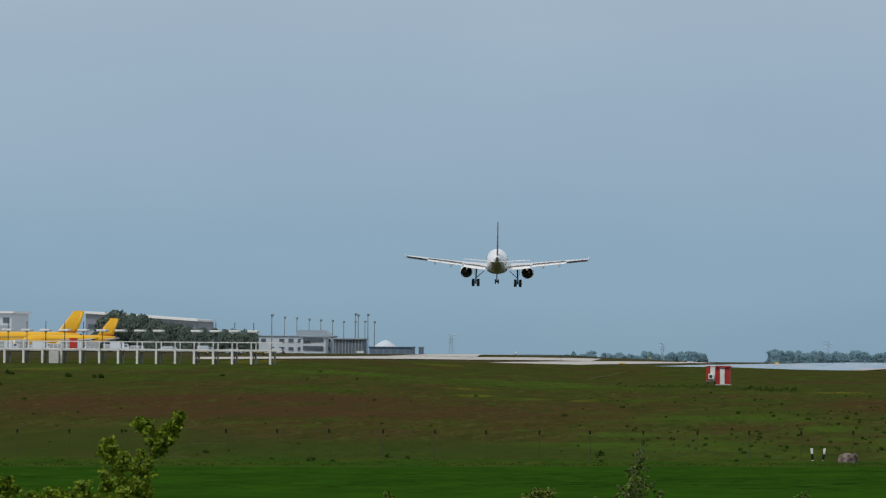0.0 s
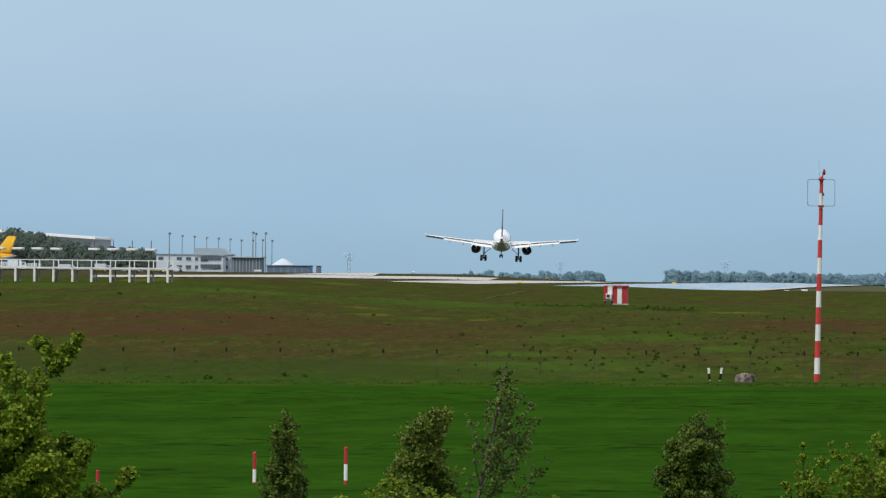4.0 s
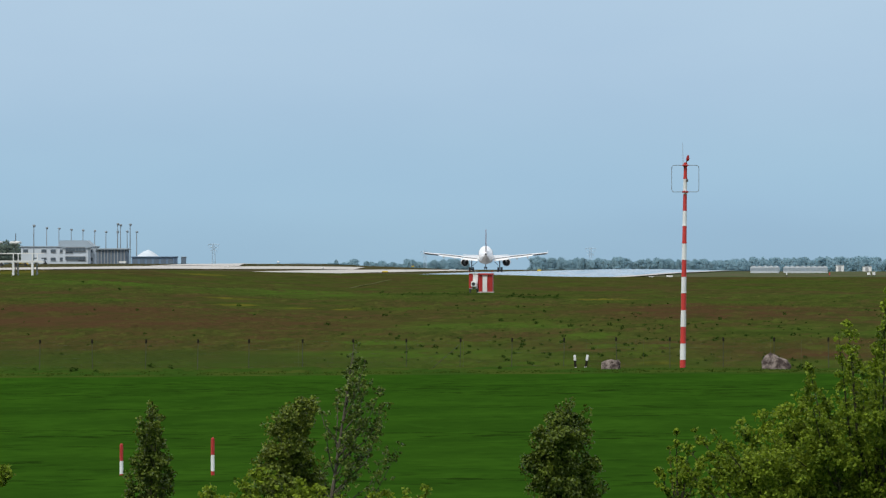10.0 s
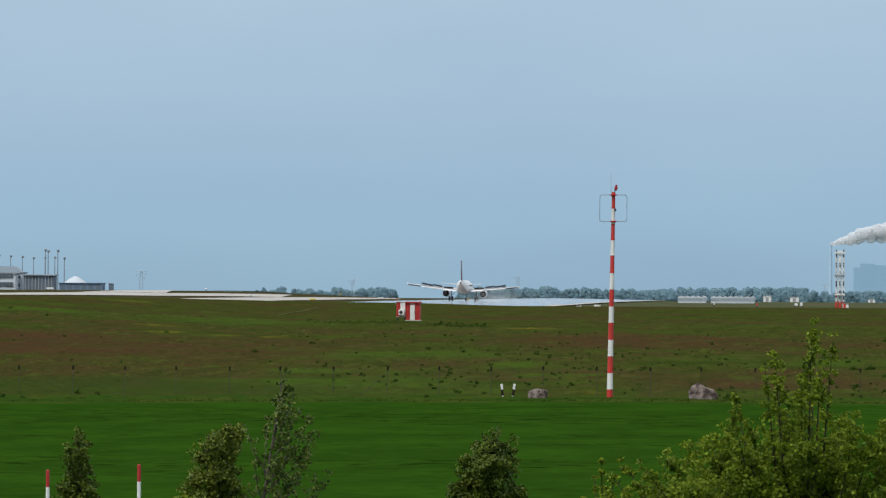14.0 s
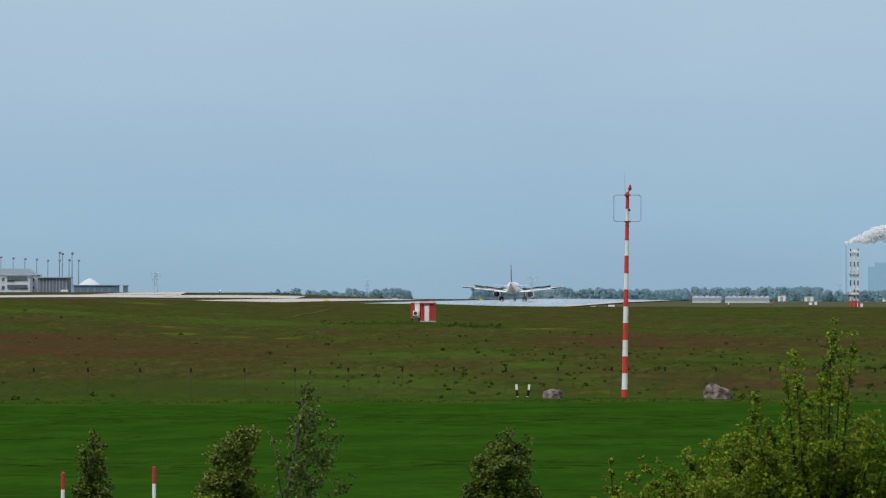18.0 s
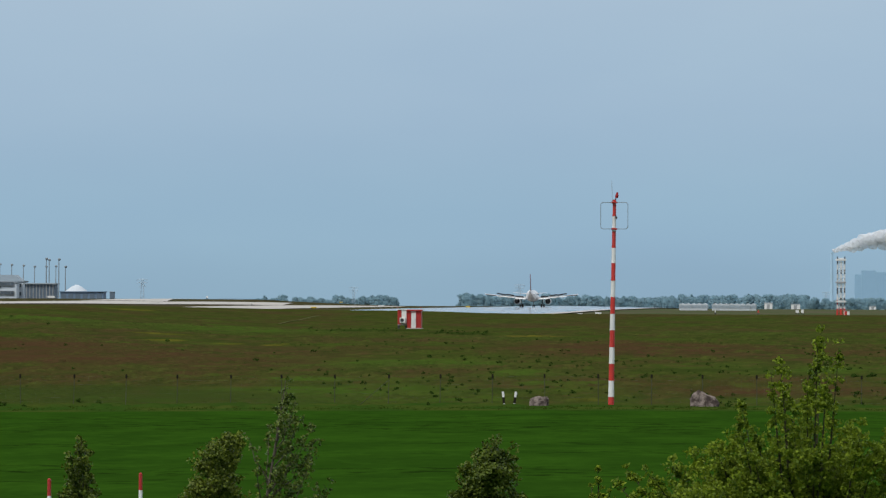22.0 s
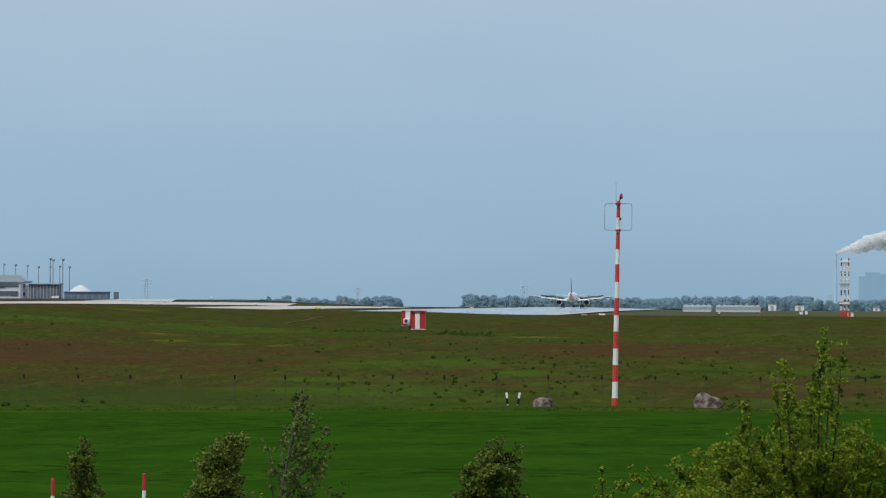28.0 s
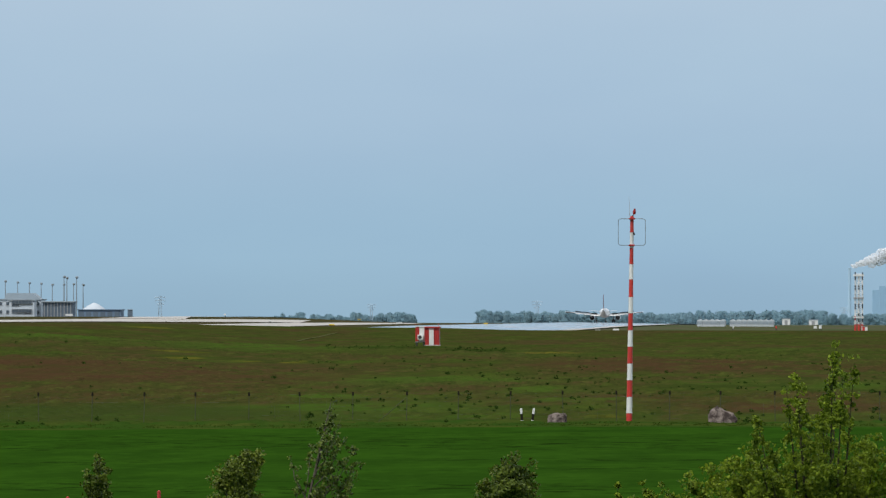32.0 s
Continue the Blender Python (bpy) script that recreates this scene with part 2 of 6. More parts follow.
def ground_material():
    """Crop field up to the verge, then rough meadow, browner in patches, paled by painted haze far off."""
    m = bpy.data.materials.new("field_and_meadow")
    m.use_nodes = True
    n, l = m.node_tree.nodes, m.node_tree.links
    p = n["Principled BSDF"]
    p.inputs["Roughness"].default_value = 0.9
    p.inputs["Specular IOR Level"].default_value = 0.0
    tc = n.new("ShaderNodeTexCoord")
    sp = n.new("ShaderNodeSeparateXYZ")
    l.new(tc.outputs["Object"], sp.inputs[0])

    def noise_at(sx, sy, detail=4.0, rough=0.5):
        mp = n.new("ShaderNodeMapping")
        mp.inputs["Scale"].default_value = (sx, sy, 0.01)
        t = n.new("ShaderNodeTexNoise")
        t.inputs["Scale"].default_value, t.inputs["Detail"].default_value, t.inputs["Roughness"].default_value = 1.0, detail, rough
        l.new(tc.outputs["Object"], mp.inputs["Vector"])
        l.new(mp.outputs["Vector"], t.inputs["Vector"])
        return t.outputs["Fac"]

    def band(value, lo, hi):
        r = n.new("ShaderNodeMapRange")
        r.interpolation_type = "SMOOTHSTEP"
        r.inputs["From Min"].default_value, r.inputs["From Max"].default_value = lo, hi
        l.new(value, r.inputs["Value"])
        return r.outputs["Result"]

    def mixed(fac, a, b):
        x = n.new("ShaderNodeMix")
        x.data_type = "RGBA"
        l.new(fac, x.inputs["Factor"])
        for key, v in (("A", a), ("B", b)):
            if isinstance(v, tuple):
                x.inputs[key].default_value = (*v, 1)
            else:
                l.new(v, x.inputs[key])
        return x.outputs["Result"]

    def times(a, b):
        x = n.new("ShaderNodeMath")
        x.operation = "MULTIPLY"
        l.new(a, x.inputs[0])
        if isinstance(b, float):
            x.inputs[1].default_value = b
        else:
            l.new(b, x.inputs[1])
        return x.outputs[0]

    def plus(a, b):
        x = n.new("ShaderNodeMath")
        x.operation = "ADD"
        l.new(a, x.inputs[0])
        l.new(b, x.inputs[1])
        return x.outputs[0]

    x, y = sp.outputs["X"], sp.outputs["Y"]
    # crop: fine rows, faint broad streaks and darker wheel tracks
    crop = mixed(band(noise_at(0.25, 0.06), 0.35, 0.65), (0.019, 0.055, 0.005), (0.025, 0.071, 0.006))
    rows_of = band(noise_at(0.02, 0.06, 2.0), 0.38, 0.62)
    crop = mixed(times(band(noise_at(0.16, 0.14, 4.0, 0.6), 0.46, 0.68), 0.4), crop, (0.013, 0.042, 0.004))
    crop = mixed(times(band(noise_at(1.3, 0.30, 3.0), 0.40, 0.72), 0.35), crop, (0.014, 0.043, 0.004))
    crop = mixed(times(times(band(noise_at(0.55, 0.42, 4.0, 0.6), 0.51, 0.63), 0.85), rows_of), crop, (0.009, 0.023, 0.003))
    crop = mixed(times(band(noise_at(0.9, 0.25, 3.0), 0.56, 0.72), 0.4), crop, (0.030, 0.084, 0.008))

    def spot(u, v, ru, rv, ragged=0.9):
        """A patch with a ragged rim, given like place(): centre and half sizes in pixels of the camera's view, on the
        meadow's slope.
        """
        def out(q):
            return 1 / (0.0009 + (q - 530) / 178 * 0.001575)
        yc = out(v)
        ry, rx = (out(v - rv) - out(v + rv)) / 2, ru / 13000 * yc
        mp = n.new("ShaderNodeMapping")
        mp.inputs["Location"].default_value = (-(u - 1540) / 13000 * yc / rx, -yc / ry, 0)
        mp.inputs["Scale"].default_value = (1 / rx, 1 / ry, 0)
        ln = n.new("ShaderNodeVectorMath")
        ln.operation = "LENGTH"
        l.new(tc.outputs["Object"], mp.inputs["Vector"])
        l.new(mp.outputs["Vector"], ln.inputs[0])
        return band(plus(ln.outputs["Value"], times(ragnoise, ragged)), 1.25 + ragged * 0.5, 0.45 + ragged * 0.5)

    ragnoise = noise_at(0.10, 0.022, 5.0, 0.65)
    # meadow: olive ground with broad swathes of brown sorrel and fresh green
    base = mixed(band(noise_at(0.035, 0.010, 5.0, 0.65), 0.40, 0.62), (0.046, 0.062, 0.012), (0.062, 0.047, 0.018))
    base = mixed(times(band(noise_at(0.05, 0.012, 5.0, 0.65), 0.50, 0.62), 0.7), base, (0.042, 0.068, 0.011))
    streaks = band(noise_at(0.045, 0.020, 6.0, 0.7), 0.30, 0.56)
    brown = (0.068, 0.038, 0.019)
    for u, v, ru, rv, k in ((60, 617, 560, 24, 0.9), (-350, 608, 320, 20, 0.6), (1130, 585, 260, 16, 0.85), (420, 640, 160, 14, 0.6), (60, 655, 460, 22, 0.55), (-400, 650, 300, 22, 0.4), (1400, 660, 170, 24, 0.7), (1130, 655, 120, 12, 0.5), (700, 590, 160, 7, 0.5), (80, 545, 260, 4, 0.5), (1500, 590, 160, 9, 0.6)):
        base = mixed(times(times(spot(u, v, ru, rv), streaks), k), base, brown)
    fresh = (0.050, 0.082, 0.014)
    for u, v, ru, rv, k in ((420, 562, 240, 9, 0.8), (60, 566, 200, 8, 0.7), (-300, 556, 300, 10, 0.7), (760, 618, 230, 12, 0.9), (640, 672, 330, 20, 0.9), (200, 683, 420, 9, 0.5), (930, 640, 160, 12, 0.7), (680, 556, 130, 5, 0.9), (850, 566, 140, 8, 0.6), (1300, 555, 180, 7, 0.6), (1180, 690, 300, 8, 0.7), (1300, 620, 140, 10, 0.5), (1480, 625, 140, 12, 0.7), (520, 610, 90, 5, 0.5), (-380, 650, 160, 12, 0.6)):
        base = mixed(times(times(spot(u, v, ru, rv, 1.3), band(noise_at(0.12, 0.03, 5.0, 0.7), 0.34, 0.58)), k), base, fresh)
    for u, v, ru, rv in ((305, 587, 36, 2.6), (420, 588, 30, 2.0), (500, 588, 24, 2.0), (-90, 548, 40, 3.0), (300, 577, 60, 1.5), (960, 563, 60, 2.0), (250, 538, 40, 2.0), (-460, 562, 60, 2.5), (1060, 690, 50, 2.5)):
        base = mixed(times(spot(u, v, ru, rv, 0.7), 0.85), base, (0.120, 0.115, 0.016))
    # mottling: dark herbs, pale grass, rusty sorrel heads
    base = mixed(times(band(noise_at(0.35, 0.04, 5.0, 0.7), 0.46, 0.62), 0.6), base, (0.028, 0.044, 0.009))
    base = mixed(times(band(noise_at(0.20, 0.028, 5.0, 0.7), 0.52, 0.64), 0.5), base, (0.056, 0.092, 0.013))
    base = mixed(times(band(noise_at(0.30, 0.03, 5.0, 0.7), 0.52, 0.68), 0.5), base, (0.084, 0.056, 0.024))
    base = mixed(times(band(noise_at(1.4, 0.13, 3.0, 0.7), 0.48, 0.68), 0.4), base, (0.024, 0.040, 0.008))
    base = mixed(times(band(noise_at(0.9, 0.07, 4.0, 0.7), 0.54, 0.66), 0.5), base, (0.078, 0.092, 0.020))
    for u, v, ru, rv, k in ((60, 615, 540, 19, 0.6), (-350, 608, 300, 16, 0.3), (1130, 585, 240, 12, 0.5), (1400, 662, 150, 16, 0.4)):
        base = mixed(times(times(spot(u, v, ru, rv), streaks), k), base, brown)
    for u, v, ru, rv, k in ((760, 616, 160, 6, 0.7), (600, 668, 200, 10, 0.9), (560, 650, 120, 5, 0.7), (980, 655, 120, 6, 0.6), (60, 563, 120, 4, 0.7), (420, 560, 150, 5, 0.7), (-330, 560, 160, 5, 0.6), (920, 636, 70, 5, 0.6), (1480, 627, 90, 6, 0.6), (760, 690, 260, 4, 0.6), (200, 690, 300, 4, 0.6)):
        base = mixed(times(times(spot(u, v, ru, rv, 1.6), band(noise_at(0.3, 0.05, 5.0, 0.7), 0.38, 0.58)), k), base, (0.050, 0.102, 0.012))
    for u, v, ru, rv, k in ((80, 682, 520, 18, 0.65), (-400, 672, 320, 26, 0.5), (500, 690, 200, 10, 0.4)):
        base = mixed(times(spot(u, v, ru, rv, 1.2), k), base, (0.032, 0.054, 0.011))
    for u, v, ru, rv in ((830, 560, 70, 3.0), (680, 557, 120, 2.5)):
        base = mixed(times(spot(u, v, ru, rv, 1.2), 0.8), base, (0.020, 0.042, 0.006))
    # grass pales further beyond 2300 m: distance haze painted into its colour
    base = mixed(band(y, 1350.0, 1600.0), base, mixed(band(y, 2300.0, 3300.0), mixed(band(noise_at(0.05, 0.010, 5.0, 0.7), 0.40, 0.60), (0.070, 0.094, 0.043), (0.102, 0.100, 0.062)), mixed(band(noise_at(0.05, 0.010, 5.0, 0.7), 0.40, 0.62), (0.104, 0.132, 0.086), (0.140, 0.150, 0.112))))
    base = mixed(times(band(x, -135.0, -165.0), band(y, 1350.0, 1600.0)), base, mixed(band(noise_at(0.05, 0.01, 4.0), 0.4, 0.6), (0.070, 0.062, 0.032), (0.052, 0.054, 0.024)))
    base = mixed(times(band(y, 200.0, 210.0), 0.16), base, (0.024, 0.016, 0.007))
    # lush verge by the fence
    verge = mixed(band(noise_at(0.2, 0.15, 4.0), 0.42, 0.62), (0.026, 0.058, 0.008), (0.044, 0.064, 0.011))
    edge = plus(y, times(noise_at(0.15, 0.01), 5.0))
    col = mixed(band(plus(y, times(noise_at(0.05, 0.05, 4.0), 22.0)), 424.0, 442.0), verge, base)
    col = mixed(band(edge, 404.5, 406.5), crop, col)
    l.new(col, p.inputs["Base Color"])
    bp = n.new("ShaderNodeBump")
    bp.inputs["Strength"].default_value, bp.inputs["Distance"].default_value = 0.5, 0.15
    l.new(noise_at(1.6, 1.6, 4.0), bp.inputs["Height"])
    l.new(bp.outputs["Normal"], p.inputs["Normal"])
    return m

# ---- shape helpers ----


def place(u, v, y):
    """The spot y metres out along the runway's direction that fits pixel u, v of the camera's view (runway at 1540,
    level line at 511, focal length 13000).
    """
    return Vector(((u - 1540) / 13000 * y, y, EYE[2] - (v - 511) / 13000 * y))


def thing(name, at, label, category, group="", turn=0):
    ob = new(name)
    ob.empty_display_size = 0.2
    ob.matrix_basis = pose(at[0], at[1], at[2], 0, 0, turn)
    return tagged(ob, label, category, group)


def part(name, bm, mat, parent, label="", kind=""):
    me = bpy.data.meshes.new(name)
    bm.to_mesh(me)
    bm.free()
    me.materials.append(mat)
    ob = new(name, me)
    ob.parent = parent
    return tagged(ob, label, kind=kind)


def raw(name, verts, faces, mat, parent=None, label="", kind=""):
    me = bpy.data.meshes.new(name)
    me.from_pydata(verts, [], faces)
    me.materials.append(mat)
    ob = new(name, me)
    ob.parent = parent
    return tagged(ob, label, kind=kind)


def add_box(bm, x0, x1, y0, y1, z0, z1, bevel=0.0):
    r = bmesh.ops.create_cube(bm, size=1.0)
    bmesh.ops.transform(bm, matrix=Matrix.Translation(((x0 + x1) / 2, (y0 + y1) / 2, (z0 + z1) / 2)) @ Matrix.Diagonal((x1 - x0, y1 - y0, z1 - z0, 1)), verts=r["verts"])
    if bevel:
        bmesh.ops.bevel(bm, geom=list({e for w in r["verts"] for e in w.link_edges}), offset=bevel, segments=1, affect="EDGES")
    return bm


def box(x0, x1, y0, y1, z0, z1, bevel=0.0):
    return add_box(bmesh.new(), x0, x1, y0, y1, z0, z1, bevel)


def add_rod(bm, a, b, r0, r1=None, seg=8):
    a, b = Vector(a), Vector(b)
    d = b - a
    r = bmesh.ops.create_cone(bm, cap_ends=True, segments=seg, radius1=r0, radius2=r0 if r1 is None else r1, depth=d.length)
    bmesh.ops.transform(bm, matrix=Matrix.Translation((a + b) / 2) @ d.to_track_quat("Z", "Y").to_matrix().to_4x4(), verts=r["verts"])
    return bm


def rod(a, b, r0, r1=None, seg=8):
    return add_rod(bmesh.new(), a, b, r0, r1, seg)


def add_tube(bm, points, radii, seg=6):
    """A bent tapering tube through points."""
    rings = []
    for i, c in enumerate(points):
        d = (points[min(i + 1, len(points) - 1)] - points[max(i - 1, 0)]).normalized()
        q = d.to_track_quat("Z", "Y")
        rings.append([bm.verts.new(c + q @ Vector((math.cos(k * math.tau / seg) * radii[i], math.sin(k * math.tau / seg) * radii[i], 0))) for k in range(seg)])
    for a, b in zip(rings, rings[1:]):
        for k in range(seg):
            bm.faces.new((a[k], a[(k + 1) % seg], b[(k + 1) % seg], b[k]))
    bm.faces.new(rings[-1])
    bm.faces.new(rings[0][::-1])
    return bm


def loft(rings, closed=True, smooth=True):
    """A skin over rings of points with equal counts, capped at both ends."""
    bm = bmesh.new()
    vs = [[bm.verts.new(p) for p in ring] for ring in rings]
    k = len(vs[0])
    for a, b in zip(vs, vs[1:]):
        for i in range(k):
            f = bm.faces.new((a[i], a[(i + 1) % k], b[(i + 1) % k], b[i]))
            f.smooth = smooth
    bm.faces.new(vs[0][::-1])
    bm.faces.new(vs[-1])
    bmesh.ops.recalc_face_normals(bm, faces=bm.faces)
    return bm


def ell(cx, y, cz, rx, rz, n=20):
    return [Vector((cx + rx * math.cos(i * math.tau / n), y, cz + rz * math.sin(i * math.tau / n))) for i in range(n)]


def smooth(a, b, x):
    t = min(1.0, max(0.0, (x - a) / (b - a)))
    return t * t * (3 - 2 * t)


# ---- the lie of the land ----


def field_level(x, y):
    """Height of the airfield beyond its near crest."""
    right = smooth(-140, -70, x)
    z = -0.7 + 0.45 * smooth(1720, 2280, y) - 4.2 * smooth(3250 - 650 * right, 4750, y)
    left = smooth(-165, -215, x) if x > -215 else 1.0
    return z + left * (1.7 + 1.25 * smooth(1350, 2600, y)) * (1 - smooth(2400, 3300, y))


def dip(u):
    """How much lower the crop's far edge lies towards the left."""
    return min(max(0.0, (1000 - u) * 0.0085), 14.0)


def height(x, y):
    if y < 404:
        r = math.hypot(x, y)
        if y < 0:
            return 1.7 - 4.52 * smooth(25, 70, r)
        return 1.7 - 4.52 * smooth(14, 38, r) + 0.25 * noise.noise((x * 0.02, y * 0.02, 0)) * smooth(60, 120, r) * (1 - smooth(300, 400, y)) - dip(1540 + 13000 * x / max(y, 100)) * 404 / 13000 * smooth(120, 404, y)
    u = 1540 + 13000 * x / y
    crest = 970 + 280 * smooth(-50, 600, u)
    p = 15 + 7.5 * smooth(100, 700, u) + 4.5 * smooth(720, 930, u)
    if y <= crest:
        s = (1 / y - 1 / crest) / (1 / 404 - 1 / crest)
        bumps = 0.10 * noise.noise((x * 0.05, y * 0.02, 3)) * smooth(404, 460, y) * (1 - smooth(crest - 200, crest, y))
        return EYE[2] - (p + (197 - p) * s + dip(u) * s * s) * y / 13000 + bumps
    k = smooth(crest, crest + 350, y)
    return (1 - k) * (EYE[2] - p * crest / 13000) + k * field_level(x, y)


ys = [-4900, -2500, -1000, -300, -100, -60, -40, -25, -12, 0, 8, 14, 18, 22, 26, 30, 34, 38, 45, 60, 90, 130, 170, 210, 250, 290, 330, 360, 385, 398, 404, 408, 412, 418, 425, 435]
while ys[-1] < 1400:
    ys.append(ys[-1] * 1.022)
while ys[-1] < 4750:
    ys.append(ys[-1] * 1.03)
ys.append(4950)
slopes = [-9, -3, -1.2, -0.6, -0.35, -0.25] + [-0.2 + 0.0045 * i for i in range(56)] + [0.06, 0.09, 0.15, 0.3, 0.6, 1.2, 3, 9]
gv, gf = [], []
for y in ys:
    reach = max(abs(y), 40)
    for s in slopes:
        x = max(-4950, min(4950, s * reach))
        gv.append((x, y, height(x, y)))
w = len(slopes)
for j in range(len(ys) - 1):
    for i in range(w - 1):
        a = j * w + i
        gf.append((a, a + 1, a + w + 1, a + w))
M_GROUND = ground_material()
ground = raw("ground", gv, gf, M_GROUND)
tagged(ground, "green crop field running into rough brown and green meadow", "ground", kind="structure")
for f in ground.data.polygons:
    f.use_smooth = True


def strip(name, corners, mat, label, category, lift=0.06, nu=6, nv=40):
    """A paved sheet over the ground between four corners (near left, near right, far right, far left)."""
    a, b, c, d = [Vector((*q, 0)) for q in corners]
    verts, faces = [], []
    for j in range(nv + 1):
        for i in range(nu + 1):
            s, t = i / nu, (j / nv) ** 1.3
            q = (a.lerp(b, s)).lerp(d.lerp(c, s), t)
            verts.append((q.x, q.y, height(q.x, q.y) + lift))
    for j in range(nv):
        for i in range(nu):
            k = j * (nu + 1) + i
            faces.append((k, k + 1, k + nu + 2, k + nu + 1))
    ob = raw(name, verts, faces, mat)
    for f in ob.data.polygons:
        f.use_smooth = True
    return tagged(ob, label, category, kind="structure")


M_RUNWAY = wet_runway()
strip("runway", ((-142, 1960), (-79, 1700), (-80, 4900), (-142, 4900)), M_RUNWAY, "wide wet grey runway shining under the sky", "runway", 0.30, 6, 90)
strip("taxiway", ((-222, 1660), (-196.5, 2010), (-202, 2130), (-246, 1850)), M_CONCRETE, "pale dry concrete taxiway along the bank", "taxiway", 0.16, 24, 12)
strip("taxiway_bend", ((-196.3, 2011), (-184, 2330), (-192, 2480), (-201.8, 2131)), M_CONCRETE, "pale dry concrete taxiway turning along the bank", "taxiway", 0.16, 24, 12)
strip("taxiway_apron", ((-219, 2045), (-202, 2133), (-217, 2320), (-227, 2240)), M_CONCRETE, "pale concrete hold apron at the runway's head", "taxiway", 0.20, 16, 12)
strip("taxiway_far", ((-226, 2302), (-219, 2302), (-211, 2650), (-214, 2750)), M_CONCRETE, "pale concrete taxiway leading along the airfield", "taxiway", 0.16, 6, 40)
strip("taxiway_link", ((-187, 1965), (-172, 1800), (-173, 2800), (-180, 2800)), M_CONCRETE, "pale concrete link between taxiway and runway", "taxiway", 0.12, 8, 20)
# the runway's edge line, made metres wide so it shows in the camera's view
strip("runway_edge_strip", ((-78.9, 1700), (-75, 1700), (-76, 4900), (-79.9, 4900)), M_CONCRETE, "pale strip for the runway's edge line, widened to fit the camera's view", "runway", 0.30, 2, 90)
strip("apron", ((-900, 2350), (-346, 2350), (-346, 3600), (-900, 3600)), M_CONCRETE, "pale concrete apron for parked aircraft", "apron", 0.30, 12, 20)
strip("field_track", ((-75.2, 945), (-74.8, 945), (-81.6, 1110), (-82.2, 1110)), M_TRACK, "narrow pale sandy track through the meadow", "track", 0.05, 2, 16)

# ---- aircraft ----


def aerofoil(x, le, te, z, thick, n=9):
    """A wing section at span x from leading edge le to trailing edge te (y runs forward)."""
    top, low = [], []
    for i in range(n):
        s = i / (n - 1)
        h = thick * (1.6 * math.sqrt(s) * (1 - s) + 0.02)
        yy = le + (te - le) * s
        top.append(Vector((x, yy, z + h)))
        low.append(Vector((x, yy, z - 0.55 * h)))
    return top + low[::-1]


def wing(side, sections):
    return loft([aerofoil(side * x, le, te, z, th) for x, le, te, z, th in sections], smooth=False)


